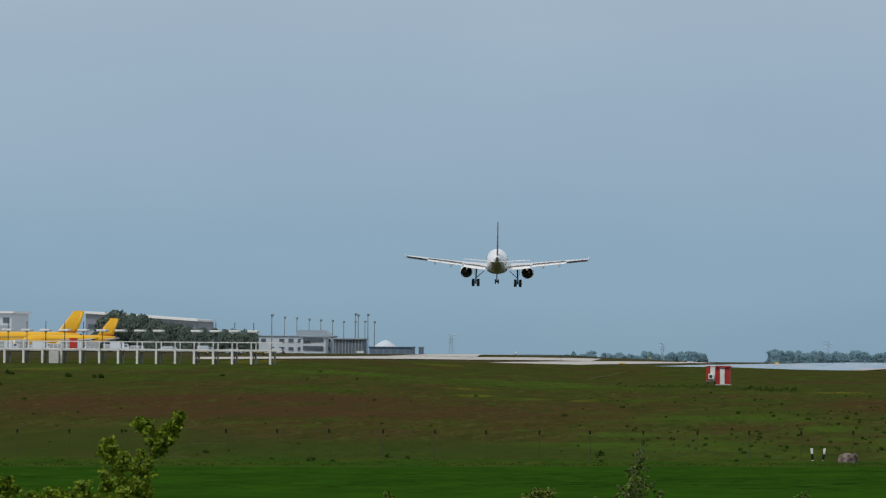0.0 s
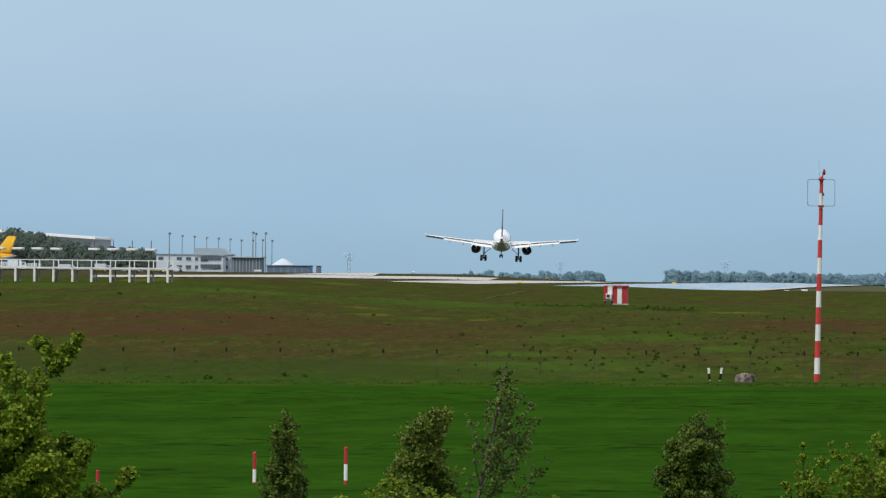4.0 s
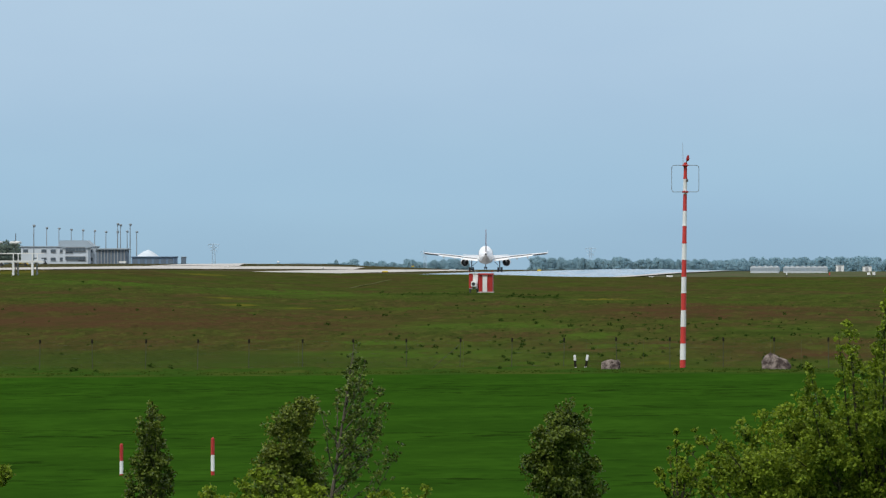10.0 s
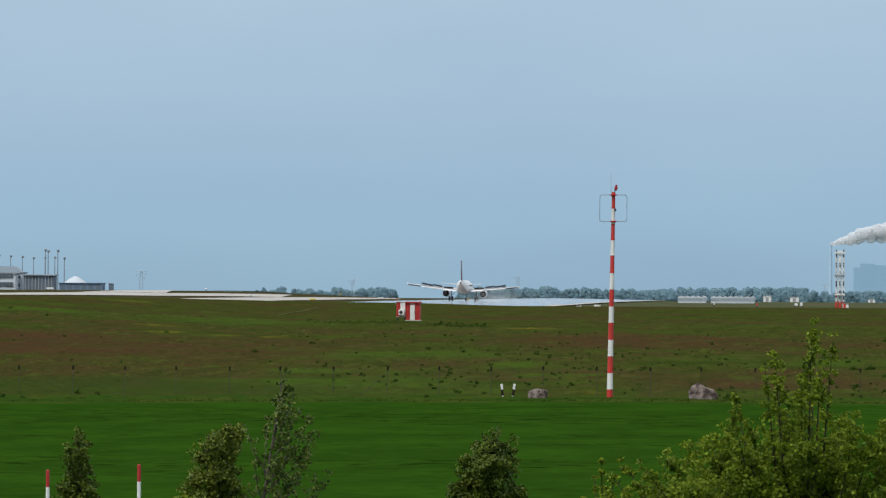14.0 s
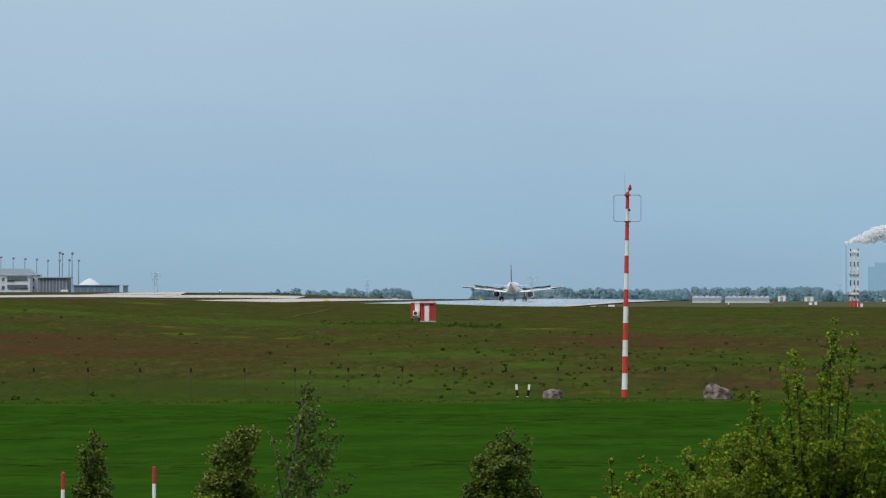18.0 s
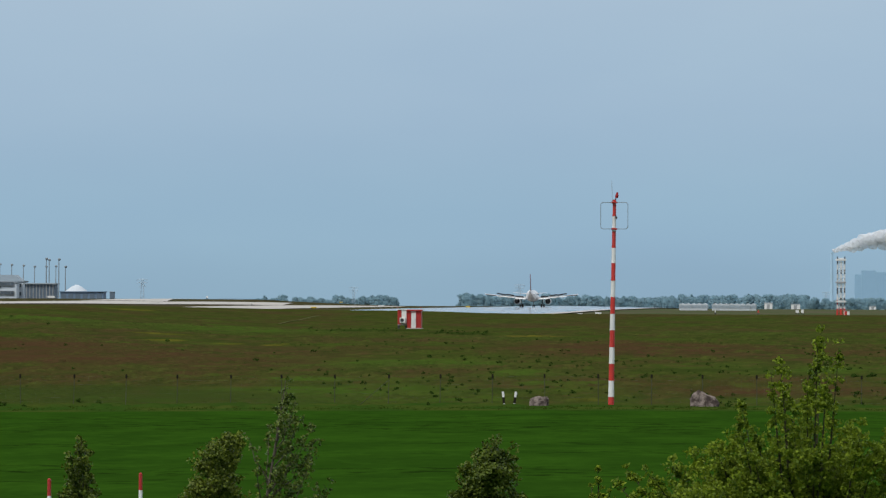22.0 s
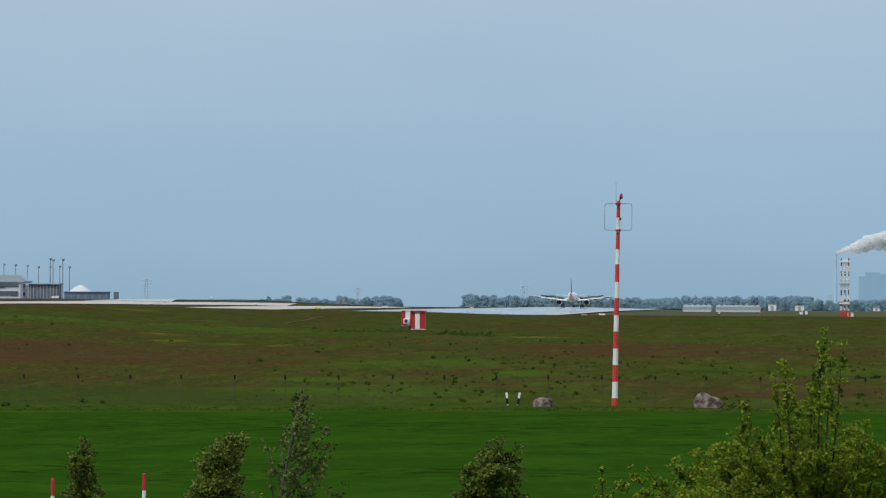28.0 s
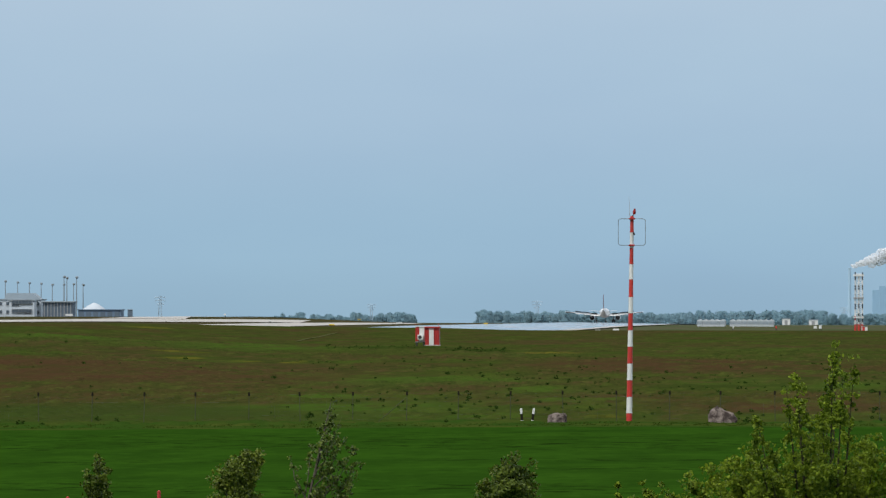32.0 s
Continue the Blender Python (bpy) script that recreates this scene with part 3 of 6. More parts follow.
def airliner(name, label, skin, belly, fin_mat, engine_mat, moving=False):
    """A twin-engined airliner, nose along +y, with its wheels on the ground at z = 0. Returns the thing and its moving parts."""
    root = thing(name, (0, 0, 0), label, "aircraft")
    moves = []
    z0 = 4.1
    prof = ((16.6, 0.05, -0.55), (16.2, 0.55, -0.45), (15.3, 1.05, -0.28), (14.0, 1.5, -0.12), (12.0, 1.88, -0.02), (9.5, 1.97, 0), (-5, 1.97, 0), (-8, 1.92, 0.06), (-11, 1.68, 0.32), (-14, 1.22, 0.72), (-17, 0.68, 1.12), (-18.6, 0.34, 1.32), (-19.1, 0.16, 1.38))
    body = part("fuselage", loft([ell(0, y, z0 + dz, r, r * 1.05, 28) for y, r, dz in prof]), skin, root)
    lower = []
    for y, r, dz in prof[3:12]:
        lower.append([Vector((r * 1.012 * math.cos(a), y, z0 + dz + r * 1.063 * math.sin(a))) for a in [radians(222 + 96 * i / 12) for i in range(13)]] + [Vector((0, y, z0 + dz))])
    part("belly_panel", loft(lower), belly, body, "grey painted belly")
    part("belly_fairing", loft([ell(0, y, z0 - 1.15, rx, rz, 16) for y, rx, rz in ((6.5, 0.3, 0.2), (5, 1.7, 0.85), (1, 2.05, 1.05), (-4, 1.95, 1.0), (-6.5, 0.3, 0.25))]), belly, root)
    part("exhaust_cone", rod((0, -18.7, z0 + 1.34), (0, -19.5, z0 + 1.4), 0.31, 0.24, 12), M_DARK, body)
    # fin and tailplanes
    fin_sections = ((1.55, -11.6, -17.4, 0.32), (3.0, -12.9, -18.0, 0.3), (8.1, -17.0, -19.7, 0.2))
    rings = []
    for z, le, te, th in fin_sections:
        rings.append([Vector((q.z, q.y, z0 + z)) for q in aerofoil(0, le, te, 0, th)])
    fin = part("tail_fin", loft(rings), fin_mat, root)
    part("rudder", loft([[Vector((dx, yy, z0 + z)) for dx, yy in ((-0.05, te - 0.02), (0.05, te - 0.02), (0.02, te - 0.9), (-0.02, te - 0.9))] for z, te in ((2.2, -17.3), (7.9, -19.3))]), fin_mat, fin)
    for side in (-1, 1):
        part("tailplane", wing(side, ((0.4, -13.9, -17.6, z0 + 0.62, 0.28), (6.2, -16.9, -18.6, z0 + 1.12, 0.12))), M_WING, root)
        w = part("wing", wing(side, ((1.2, 4.6, -3.9, z0 - 0.95, 0.85), (6.4, 1.4, -3.6, z0 - 0.38, 0.5), (17.1, -4.6, -6.2, z0 + 0.98, 0.18))), M_WING, root)
        part("wing_tip_fence", loft([[Vector((side * 17.12 + dx, yy, z0 + 0.98 + zz)) for dx in (-0.03, 0.03) for yy in ((-4.6, -6.3) if dx < 0 else (-6.3, -4.6))] for zz in (-0.35, 0.45)]), skin, w)
        # flaps hang from the trailing edge, one inner and one outer, an aileron beyond them
        for nm, x0, y0, za, x1, y1, zb, chord, drop in (("flap", 2.2, -3.7, -0.85, 6.2, -3.5, -0.42, 1.4, 0.45), ("flap", 6.5, -3.5, -0.37, 12.9, -4.8, 0.44, 1.1, 0.27), ("aileron", 13.1, -4.9, 0.46, 16.9, -6.0, 0.94, 0.6, 0.28)):
            rr = []
            for x, y, z in ((x0, y0, za), (x1, y1, zb)):
                rr.append([Vector((side * x, y + 0.25, z0 + z + 0.06)), Vector((side * x, y - chord, z0 + z - drop)), Vector((side * x, y - chord, z0 + z - drop - 0.05)), Vector((side * x, y + 0.2, z0 + z - 0.14))])
            panel = part(nm, loft(rr, smooth=False), M_PLANE if nm == "flap" else M_BLACK, w)
            if nm == "flap":
                # black strip stands in for the shaded gap between wing and flap
                part("slot_shade", loft([[Vector((side * x, y - 0.12, z0 + z + 0.05)), Vector((side * x, y - 0.2, z0 + z + 0.05)), Vector((side * x, y - 0.2, z0 + z + 0.15)), Vector((side * x, y - 0.12, z0 + z + 0.15))] for x, y, z in ((x0, y0, za), (x1, y1, zb))], smooth=False), M_BLACK, panel, "black strip painted for the shaded gap ahead of the flap")
        for x, y, z in ((5.6, -3.7, -0.72), (8.6, -4.2, -0.29), (11.6, -4.9, 0.08)):
            part("flap_track_fairing", loft([ell(side * x, y + d, z0 + z - e, r, r * 1.3, 8) for d, e, r in ((2.2, 0.05, 0.05), (1.0, 0.15, 0.22), (-0.8, 0.35, 0.2), (-1.8, 0.6, 0.04))]), M_GREY, w)
        # spoilers on the wing's back
        for x0, x1, y0, y1, za, zb in ((3.2, 6.2, -2.2, -2.2, -0.42, -0.18), (6.6, 9.4, -2.2, -2.75, -0.02, 0.31), (9.5, 12.9, -2.75, -3.4, 0.32, 0.72)):
            d = Vector((side * (x1 - x0), y1 - y0, zb - za))
            hinge = new("spoiler", bpy.data.meshes.new("spoiler"))
            bm = loft([[Vector((0, 0, 0)), Vector((0, -0.85, -0.09)), Vector((0, -0.85, -0.13)), Vector((0, 0, -0.06))], [q + d for q in (Vector((0, 0, 0)), Vector((0, -0.8, -0.08)), Vector((0, -0.8, -0.12)), Vector((0, 0, -0.06)))]], smooth=False)
            bm.to_mesh(hinge.data)
            bm.free()
            hinge.data.materials.append(M_WING)
            hinge.data.materials.append(M_BLACK)
            # undersides and rear edges black: the shade below raised panels is painted on
            for f in hinge.data.polygons:
                f.material_index = 1 if f.normal.z < -0.3 or f.normal.y < -0.6 else 0
            hinge.parent = w
            hinge.matrix_basis = pose(side * x0, y0, z0 + za - 0.05)
            moves.append((hinge, side))
        moves.append((w, side * 10))
        # engine
        ex, ez = side * 5.75, z0 - 2.05
        nac = part("engine_nacelle", loft([ell(ex, y, ez, r, r, 20) for y, r in ((5.9, 0.92), (5.6, 1.08), (4.2, 1.18), (2.6, 1.14), (1.4, 1.04))]), engine_mat, root)
        part("nozzle", loft([ell(ex, y, ez, r, r, 18) for y, r in ((1.55, 1.0), (1.36, 1.0))]), M_BLACK, nac, "dark engine nozzle")
        part("exhaust_plug", rod((ex, 1.45, ez), (ex, 0.3, ez), 0.5, 0.16, 14), M_DARK, nac)
        part("pylon", loft([[Vector((ex + dx, y, z)) for dx, z in ((-0.18, ez + 0.9), (0.18, ez + 0.9), (0.18, zt), (-0.18, zt))] for y, zt in ((4.2, ez + 1.05), (1.2, ez + 1.7), (-1.2, ez + 1.7))]), M_WING, nac)
        # main gear
        gx = side * 3.95
        leg = part("main_gear", add_rod(add_rod(rod((gx, -1.2, 0.6), (gx * 0.97, -1.0, z0 - 0.6), 0.13, 0.16), (gx - side * 0.1, -1.1, 1.6), (side * 2.4, -0.8, z0 - 1.2), 0.07), (gx - 0.62, -1.2, 0.58), (gx + 0.62, -1.2, 0.58), 0.1), M_DARK, root)
        moves.append((leg, 0))
        for dx in (-0.46, 0.46):
            wheel(gx + dx, -1.2, 0.70, 0.70, 0.54, leg)
        part("gear_door", box(gx + side * 0.25 - 0.03, gx + side * 0.25 + 0.03, -1.9, -0.5, 1.5, 2.75, 0.01), skin, root)
    nose = part("nose_gear", add_rod(rod((0, 11.3, 0.4), (0, 11.1, z0 - 0.9), 0.09, 0.12), (-0.35, 11.3, 0.38), (0.35, 11.3, 0.38), 0.07), M_DARK, root)
    moves.append((nose, 0))
    for dx in (-0.26, 0.26):
        wheel(dx, 11.3, 0.42, 0.42, 0.28, nose)
    for side in (-1, 1):
        for i in range(26):
            part("cabin_window", box(side * 1.965 - 0.02, side * 1.965 + 0.02, 9.2 - i * 0.62, 9.44 - i * 0.62, z0 + 0.35, z0 + 0.7, 0.0), M_GLASS, body)
    return root, moves


def wheel(x, y, z, r, width, parent):
    prof = ((-0.5, 0.55), (-0.5, 0.86), (-0.36, 1.0), (0.36, 1.0), (0.5, 0.86), (0.5, 0.55))
    part("tyre", loft([[Vector((x + a * width, y + r * b * math.cos(i * math.tau / 16), z + r * b * math.sin(i * math.tau / 16))) for i in range(16)] for a, b in prof]), M_BLACK, parent)
    part("rim", rod((x - width * 0.52, y, z), (x + width * 0.52, y, z), r * 0.5, None, 12), M_GALV, parent)


jet, spoilers = airliner("landing_airliner", "white twin-engined airliner with dark red fin, wheels down", M_PLANE, M_BELLY, M_FIN, M_PLANE)


def freighter(at, heading, size):
    root, _ = airliner("parked_cargo_aircraft", "parked yellow cargo aircraft with yellow tail fin", M_YELLOW, M_GREY, M_YELLOW, M_YELLOW)
    fin = [o for o in root.children if o.name.startswith("tail_fin")][0]
    bm = bmesh.new()
    for k, (z, h) in enumerate(((5.6, 0.32), (6.1, 0.22))):
        for side in (-1, 1):
            add_box(bm, side * 0.235 - 0.02, side * 0.235 + 0.02, -17.6 - 0.25 * k, -14.4 - 0.6 * k, z, z + h)
    part("fin_mark", bm, M_RED, fin, "red bars on the fin")
    root.matrix_basis = pose(*at, 0, 0, heading) @ Matrix.Diagonal((size, size, size, 1))
    return root


# ---- near the runway: antenna array, shelter, glide path mast ----


def antenna_array():
    y = 905.0
    x_right = (-59.5 - 1540) / 13000 * y
    z = height(x_right - 15, y) + 0.06
    root = thing("antenna_trestle", (x_right, y, z), "long white steel trestle carrying a row of antennas", "antenna array")
    step, count = 2.38, 26
    for i in range(count):
        x = -i * step
        g = height(x_right + x, y) - z - 0.3
        part("front_post", add_box(box(x - 0.13, x + 0.13, -0.13, 0.13, g - 0.4, 1.62, 0.015), x - 0.06, x + 0.06, -0.06, 0.06, 1.62, 2.62), M_WHITE, root)
        part("rail_post", box(x + 0.30, x + 0.40, 1.98, 2.1, 1.62, 2.6), M_WHITE, root)
        part("rear_post", box(x + 0.22, x + 0.42, 2.0, 2.2, g - 0.4, 1.5, 0.01), M_GREY, root)
        part("cross_beam", box(x - 0.05, x + 0.05, 0.1, 2.2, 1.5, 1.62), M_WHITE, root)
    length = -(count - 1) * step - 0.3
    for nm, zz, yy in (("top_rail", 2.6, 0), ("deck_rail", 1.62, 0), ("top_rail", 2.6, 2.08), ("deck_rail", 1.5, 2.08)):
        part(nm, box(length, 1.25, yy - 0.06, yy + 0.06, zz, zz + (0.11 if nm == 'top_rail' else 0.17), 0.01), M_WHITE, root)
    part("deck", box(length, 0.5, 0.2, 1.95, 1.56, 1.6), M_GALV, root)
    part("cabinet", box(-27.6, -26.4, -0.9, -0.2, -0.2, 1.45, 0.03), M_BOX, root)
    for i in range(count):
        x = x_right - i * step - 0.2 + 0.0
        if i % 13 == 5 or i < 1:
            continue
        a = thing("antenna_element", (x, y + 4.0, z - 0.6), "white bar-shaped antenna on a thin dark post", "antenna", "antennas along the trestle")
        part("mast_pole", rod((0, 0, -0.4), (0, 0, 5.75), 0.06, 0.045), M_DARK, a)
        part("radome", box(-0.62, 0.62, -1.2, 1.2, 4.50, 4.78, 0.06), M_WHITE, a)
        part("bracket", box(-0.1, 0.1, -0.5, 0.5, 4.36, 4.50), M_GALV, a)
    s = thing("antenna_hut", (x_right - 24.8, y + 1.0, z + 1.6), "small red equipment box on the trestle deck", "cabinet")
    part("body", box(-0.45, 0.45, -0.4, 0.4, 0, 1.4, 0.02), M_RED, s)
    part("lid", box(-0.5, 0.5, -0.45, 0.45, 1.4, 1.47, 0.01), M_RED, s)


antenna_array()


def shelter():
    y = 905.0
    c = place(740.5, 563, y)
    z = height(c.x, y)
    root = thing("equipment_shelter", (c.x, y, z), "red and white striped equipment shelter with white door", "shelter")
    part("plinth", box(-0.3, 1.58, -1.15, 1.2, -0.4, 0.1, 0.02), M_CONCRETE, root)
    # a raised cabin on feet, striped red and white
    for x in (-1.35, -0.45):
        for yy in (-0.55, 0.9):
            part("foot", box(x - 0.06, x + 0.06, yy - 0.06, yy + 0.06, -0.4, 0.46), M_DARK, root)
    part("floor_frame", box(-1.45, -0.28, -0.7, 1.1, 0.42, 0.52, 0.01), M_GREY, root)
    xs = (-1.45, -1.2, -0.96, -0.65, -0.34, -0.27)
    for a, b, m in zip(xs, xs[1:], (M_SHELTER, M_SHELTER, M_WHITE, M_WHITE, M_SHELTER)):
        part("wall_panel", box(a + 0.006, b - 0.006, -0.72, 1.1, 0.52, 2.32, 0.012), m, root)
    part("roof", box(-1.52, -0.27, -0.8, 1.2, 2.32, 2.40, 0.02), M_WHITE, root)
    # the main hut with its door
    xs = (-0.22, 0.0, 0.2, 0.9, 1.2, 1.5)
    for k, (a, b, m) in enumerate(zip(xs, xs[1:], (M_SHELTER, M_SHELTER, M_WHITE, M_SHELTER, M_SHELTER))):
        part("wall_panel", box(a + 0.006, b - 0.006, -1.0, 1.1, 0.1, 2.16, 0.012), m, root)
    part("roof", box(-0.28, 1.58, -1.2, 1.2, 2.16, 2.36, 0.02), M_SHELTER, root)
    d = part("door", box(0.26, 0.84, -1.045, -1.005, 0.14, 1.98, 0.01), M_WHITE, root, "white door")
    part("handle", box(0.76, 0.80, -1.09, -1.045, 1.0, 1.14), M_DARK, d)
    part("door_frame", add_box(add_box(box(0.2, 0.255, -1.06, -1.0, 0.1, 2.05), 0.845, 0.9, -1.06, -1.0, 0.1, 2.05), 0.255, 0.845, -1.06, -1.0, 1.99, 2.05), M_SHELTER, root)
    ac = part("air_conditioner", box(-1.16, -0.46, -1.15, -0.725, 0.72, 1.36, 0.03), M_WHITE, root)
    part("fan_grille", rod((-0.86, -1.15, 1.04), (-0.86, -1.175, 1.04), 0.22, None, 16), M_DARK, ac)
    for x in (-1.0, -0.6):
        part("wall_bracket", box(x - 0.03, x + 0.03, -1.1, -0.725, 0.62, 0.715), M_GALV, ac)
    for x in (-1.42, 1.42):
        lamp = part("roof_lamp", rod((x, -0.6, 2.36), (x, -0.6, 2.56), 0.05, 0.04, 8), M_GALV, root)
        part("lens", rod((x, -0.6, 2.56), (x, -0.6, 2.68), 0.07, 0.05, 8), M_LAMP, lamp)


shelter()


def monitor_mast():
    y = 420.0
    b = place(1098.3, 701, y)
    b.z = height(b.x, y)
    root = thing("monitor_mast", b, "tall red and white banded mast with a square loop antenna", "mast")
    k = y / 13000
    lean = 5.0 / 380
    edges = [-8, 15, 44, 73.5, 103, 133, 162, 192, 221, 252, 279, 308, 335, 363]
    for i, (a, c) in enumerate(zip(edges, edges[1:])):
        ra, rc = 0.17 - 0.0002 * a, 0.17 - 0.0002 * c
        part("mast_section", rod((a * k * lean, 0, a * k), (c * k * lean, 0, c * k), ra, rc, 16), (M_RED, M_WHITE)[i % 2], root)
        if i:
            part("flange", rod((a * k * lean, 0, a * k - 0.04), (a * k * lean, 0, a * k + 0.04), ra + 0.012, None, 16), (M_RED, M_WHITE)[i % 2], root)
    part("foot_plate", box(-0.32, 0.32, -0.32, 0.32, -0.3, -0.02, 0.02), M_GREY, root)
    x, z0, z1, h = 4.0 * k + 0.02, 311 * k, 358 * k, 24 * k
    loop = bmesh.new()
    pts = []
    for cx, cz, a0 in ((h - 0.14, z1 - 0.14, 0), (-h + 0.14, z1 - 0.14, 90), (-h + 0.14, z0 + 0.14, 180), (h - 0.14, z0 + 0.14, 270)):
        for q in range(4):
            a = radians(a0 + 30 * q)
            pts.append(Vector((x + cx + 0.14 * math.cos(a), -0.2, cz + 0.14 * math.sin(a))))
    for p, q in zip(pts, pts[1:] + pts[:1]):
        add_rod(loop, p, q, 0.019, None, 6)
    part("loop_antenna", loop, M_POLE, root, "thin square loop of grey tube")
    for zz in (z0, z1):
        part("loop_bracket", box(x - 0.17, x + 0.17, -0.24, 0.1, zz - 0.045, zz + 0.045, 0.01), M_SHELTER, root)
    part("junction_box", box(x + 0.06, x + 0.17, -0.28, -0.12, z0 + 0.58, z0 + 0.72, 0.01), M_DARK, root)
    lamp = part("obstruction_lamp", add_rod(rod((x + 0.12, 0, 366 * k), (x + 0.14, 0, 370 * k), 0.075, 0.10, 12), (x + 0.14, 0, 370 * k), (x + 0.16, 0, 376 * k), 0.10, 0.05, 12), M_LAMP, root, "red warning lamp")
    part("lamp_arm", rod((x, 0, 361 * k), (x + 0.12, 0, 367 * k), 0.03), M_DARK, lamp)
    part("lightning_rod", rod((x - 0.12, 0, 355 * k), (x - 0.16, 0, 398 * k), 0.016, 0.008, 6), M_GALV, root)


monitor_mast()


def glide_path_mast():
    y = 1700.0
    b = place(1504, 537, y)
    b.z = height(b.x, y)
    root = thing("glide_path_mast", b, "red and white lattice mast with dark antenna elements", "mast")
    k, hw = y / 13000, 0.85
    tall = 104 * k
    columns = (-hw, 0.0, hw)
    bays = 14
    for i in range(bays):
        z0, z1 = tall * i / bays, tall * (i + 1) / bays
        m = M_RED if i < 2 else M_WHITE
        for x in columns:
            part("leg", box(x - 0.15, x + 0.15, -0.15, 0.15, z0, z1), M_RED if x < 0 and i == 3 else m, root)
        for x in (-hw, hw):
            part("rear_leg", rod((x, 1.6, z0), (x, 1.6, z1), 0.08, None, 6), m, root)
        bm = bmesh.new()
        for xa, xb in ((-hw, 0), (0, hw)):
            add_rod(bm, (xa, 0.05, z0), (xb, 0.05, z1), 0.05, None, 5)
            add_rod(bm, (xb, 0.05, z0), (xa, 0.05, z1), 0.05, None, 5)
            add_rod(bm, (xa, 0, z1), (xb, 0, z1), 0.07, None, 5)
        for x in (-hw, hw):
            add_rod(bm, (x, 0, z0), (x, 1.6, z1), 0.04, None, 5)
        part("lattice_bay", bm, m, root)
    # antenna elements in rows up the mast: height, length, material
    for zz, hh, xs, m in ((12.4, 0.75, (-hw, hw), M_DARK), (11.45, 0.85, (-hw, hw), M_DARK), (9.9, 0.36, columns, M_DARK), (9.35, 0.36, columns, M_DARK), (8.1, 0.3, columns, M_GREY), (5.3, 1.1, (0.0, hw), M_DARK), (5.1, 1.3, (-hw,), M_DARK), (3.65, 0.6, (0.0, hw), M_DARK), (2.35, 0.7, (0.0, hw), M_DARK)):
        for x in xs:
            part("antenna_element", box(x - 0.13, x + 0.13, -0.42, -0.17, zz * 1.07, zz * 1.07 + hh, 0.03), m, root)
    for zz, hh, m in ((12.2, 0.42, M_WHITE), (7.35, 0.36, M_GREY), (3.2, 0.3, M_WHITE)):
        part("cross_beam", box(-hw - 0.42, hw + 0.32, -0.5, 0.2, zz * 1.07, zz * 1.07 + hh, 0.02), m, root)
    for x in columns:
        part("base_panel", box(x - 0.2, x + 0.2, -0.4, -0.17, 0, 1.5, 0.02), M_RED if x <= 0 else M_WHITE, root)
    s = thing("mast_hut", (b.x + 1.3, y - 3, b.z), "small red and white striped hut by the lattice mast", "hut")
    for i in range(2):
        part("wall_panel", box(-0.5 + i * 0.62, 0.1 + i * 0.62, -1, 1, 0, 1.45 - 0.1 * i, 0.01), (M_RED, M_WHITE)[i % 2], s)
    part("roof", box(-0.55, 0.78, -1.1, 1.1, 1.45, 1.53, 0.01), M_GREY, s)


glide_path_mast()


def boulder(u, v, y, w, h, profile, seed, label):
    """An angular rock: a hull over its outline, front and back, roughened."""
    b = place(u, v, y)
    g = height(b.x, y)
    bm = bmesh.new()
    r = random.Random(seed)
    for px, pz in profile:
        for yy, k in ((-0.42, 0.86), (-0.15, 1.0), (0.4, 0.85)):
            bm.verts.new(((0.5 + (px - 0.5) * (k + r.uniform(-0.06, 0.06)) - 0.5) * w, yy * w * (1 - 0.35 * pz) + r.uniform(-0.04, 0.04), pz * h * (k + r.uniform(-0.05, 0.03))))
    hull = bmesh.ops.convex_hull(bm, input=bm.verts)
    bmesh.ops.delete(bm, geom=[q for q in hull["geom_interior"] if isinstance(q, bmesh.types.BMVert)], context="VERTS")
    bmesh.ops.subdivide_edges(bm, edges=bm.edges, cuts=3, use_grid_fill=True)
    bmesh.ops.triangulate(bm, faces=bm.faces)
    bmesh.ops.subdivide_edges(bm, edges=bm.edges, cuts=1, use_grid_fill=True)
    bm.normal_update()
    off = Vector((seed * 3.1, seed * 1.7, seed))
    for q in bm.verts:
        q.co += q.normal * (0.06 * noise.noise(q.co * 2.3 + off) + 0.035 * noise.noise(q.co * 6 + off) + 0.02 * noise.noise(q.co * 14 + off))
        if q.co.z < 0.05:
            q.co.z -= 0.2
    me = bpy.data.meshes.new("boulder")
    bm.to_mesh(me)
    bm.free()
    me.materials.append(M_STONE)
    ob = new("boulder", me)
    ob.matrix_basis = pose(b.x, y, g)
    return tagged(ob, label, "boulder", "boulders by the fence")


boulder(1264, 697, 416.5, 1.68, 0.90, ((0.0, 0), (0.0, 0.5), (0.07, 0.86), (0.30, 1.0), (0.50, 0.80), (0.75, 0.66), (0.94, 0.38), (1.0, 0.18), (0.97, 0)), 2, "large reddish grey granite boulder on the verge")
boulder(971, 697, 416.5, 1.08, 0.55, ((0.0, 0), (0.0, 0.65), (0.12, 0.92), (0.88, 1.0), (1.0, 0.7), (0.98, 0)), 5, "small pale grey boulder in the grass verge")


def marker_post(u, v, y, tilt):
    b = place(u, v, y)
    b.z = height(b.x, y) - 0.04
    root = thing("marker_post", b, "short black and white banded marker post in the grass", "post", "marker posts")
    root.matrix_basis = pose(b.x, b.y, b.z, 0, tilt, 0)
    for i, (a, c, m) in enumerate(((0, 0.20, M_WHITE), (0.20, 0.56, M_CAP), (0.56, 0.88, M_WHITE))):
        part("band", box(-0.065, 0.065, -0.05, 0.05, a, c, 0.01), m, root)


marker_post(909, 698, 414.5, -5)
marker_post(926, 698, 414.5, 8)


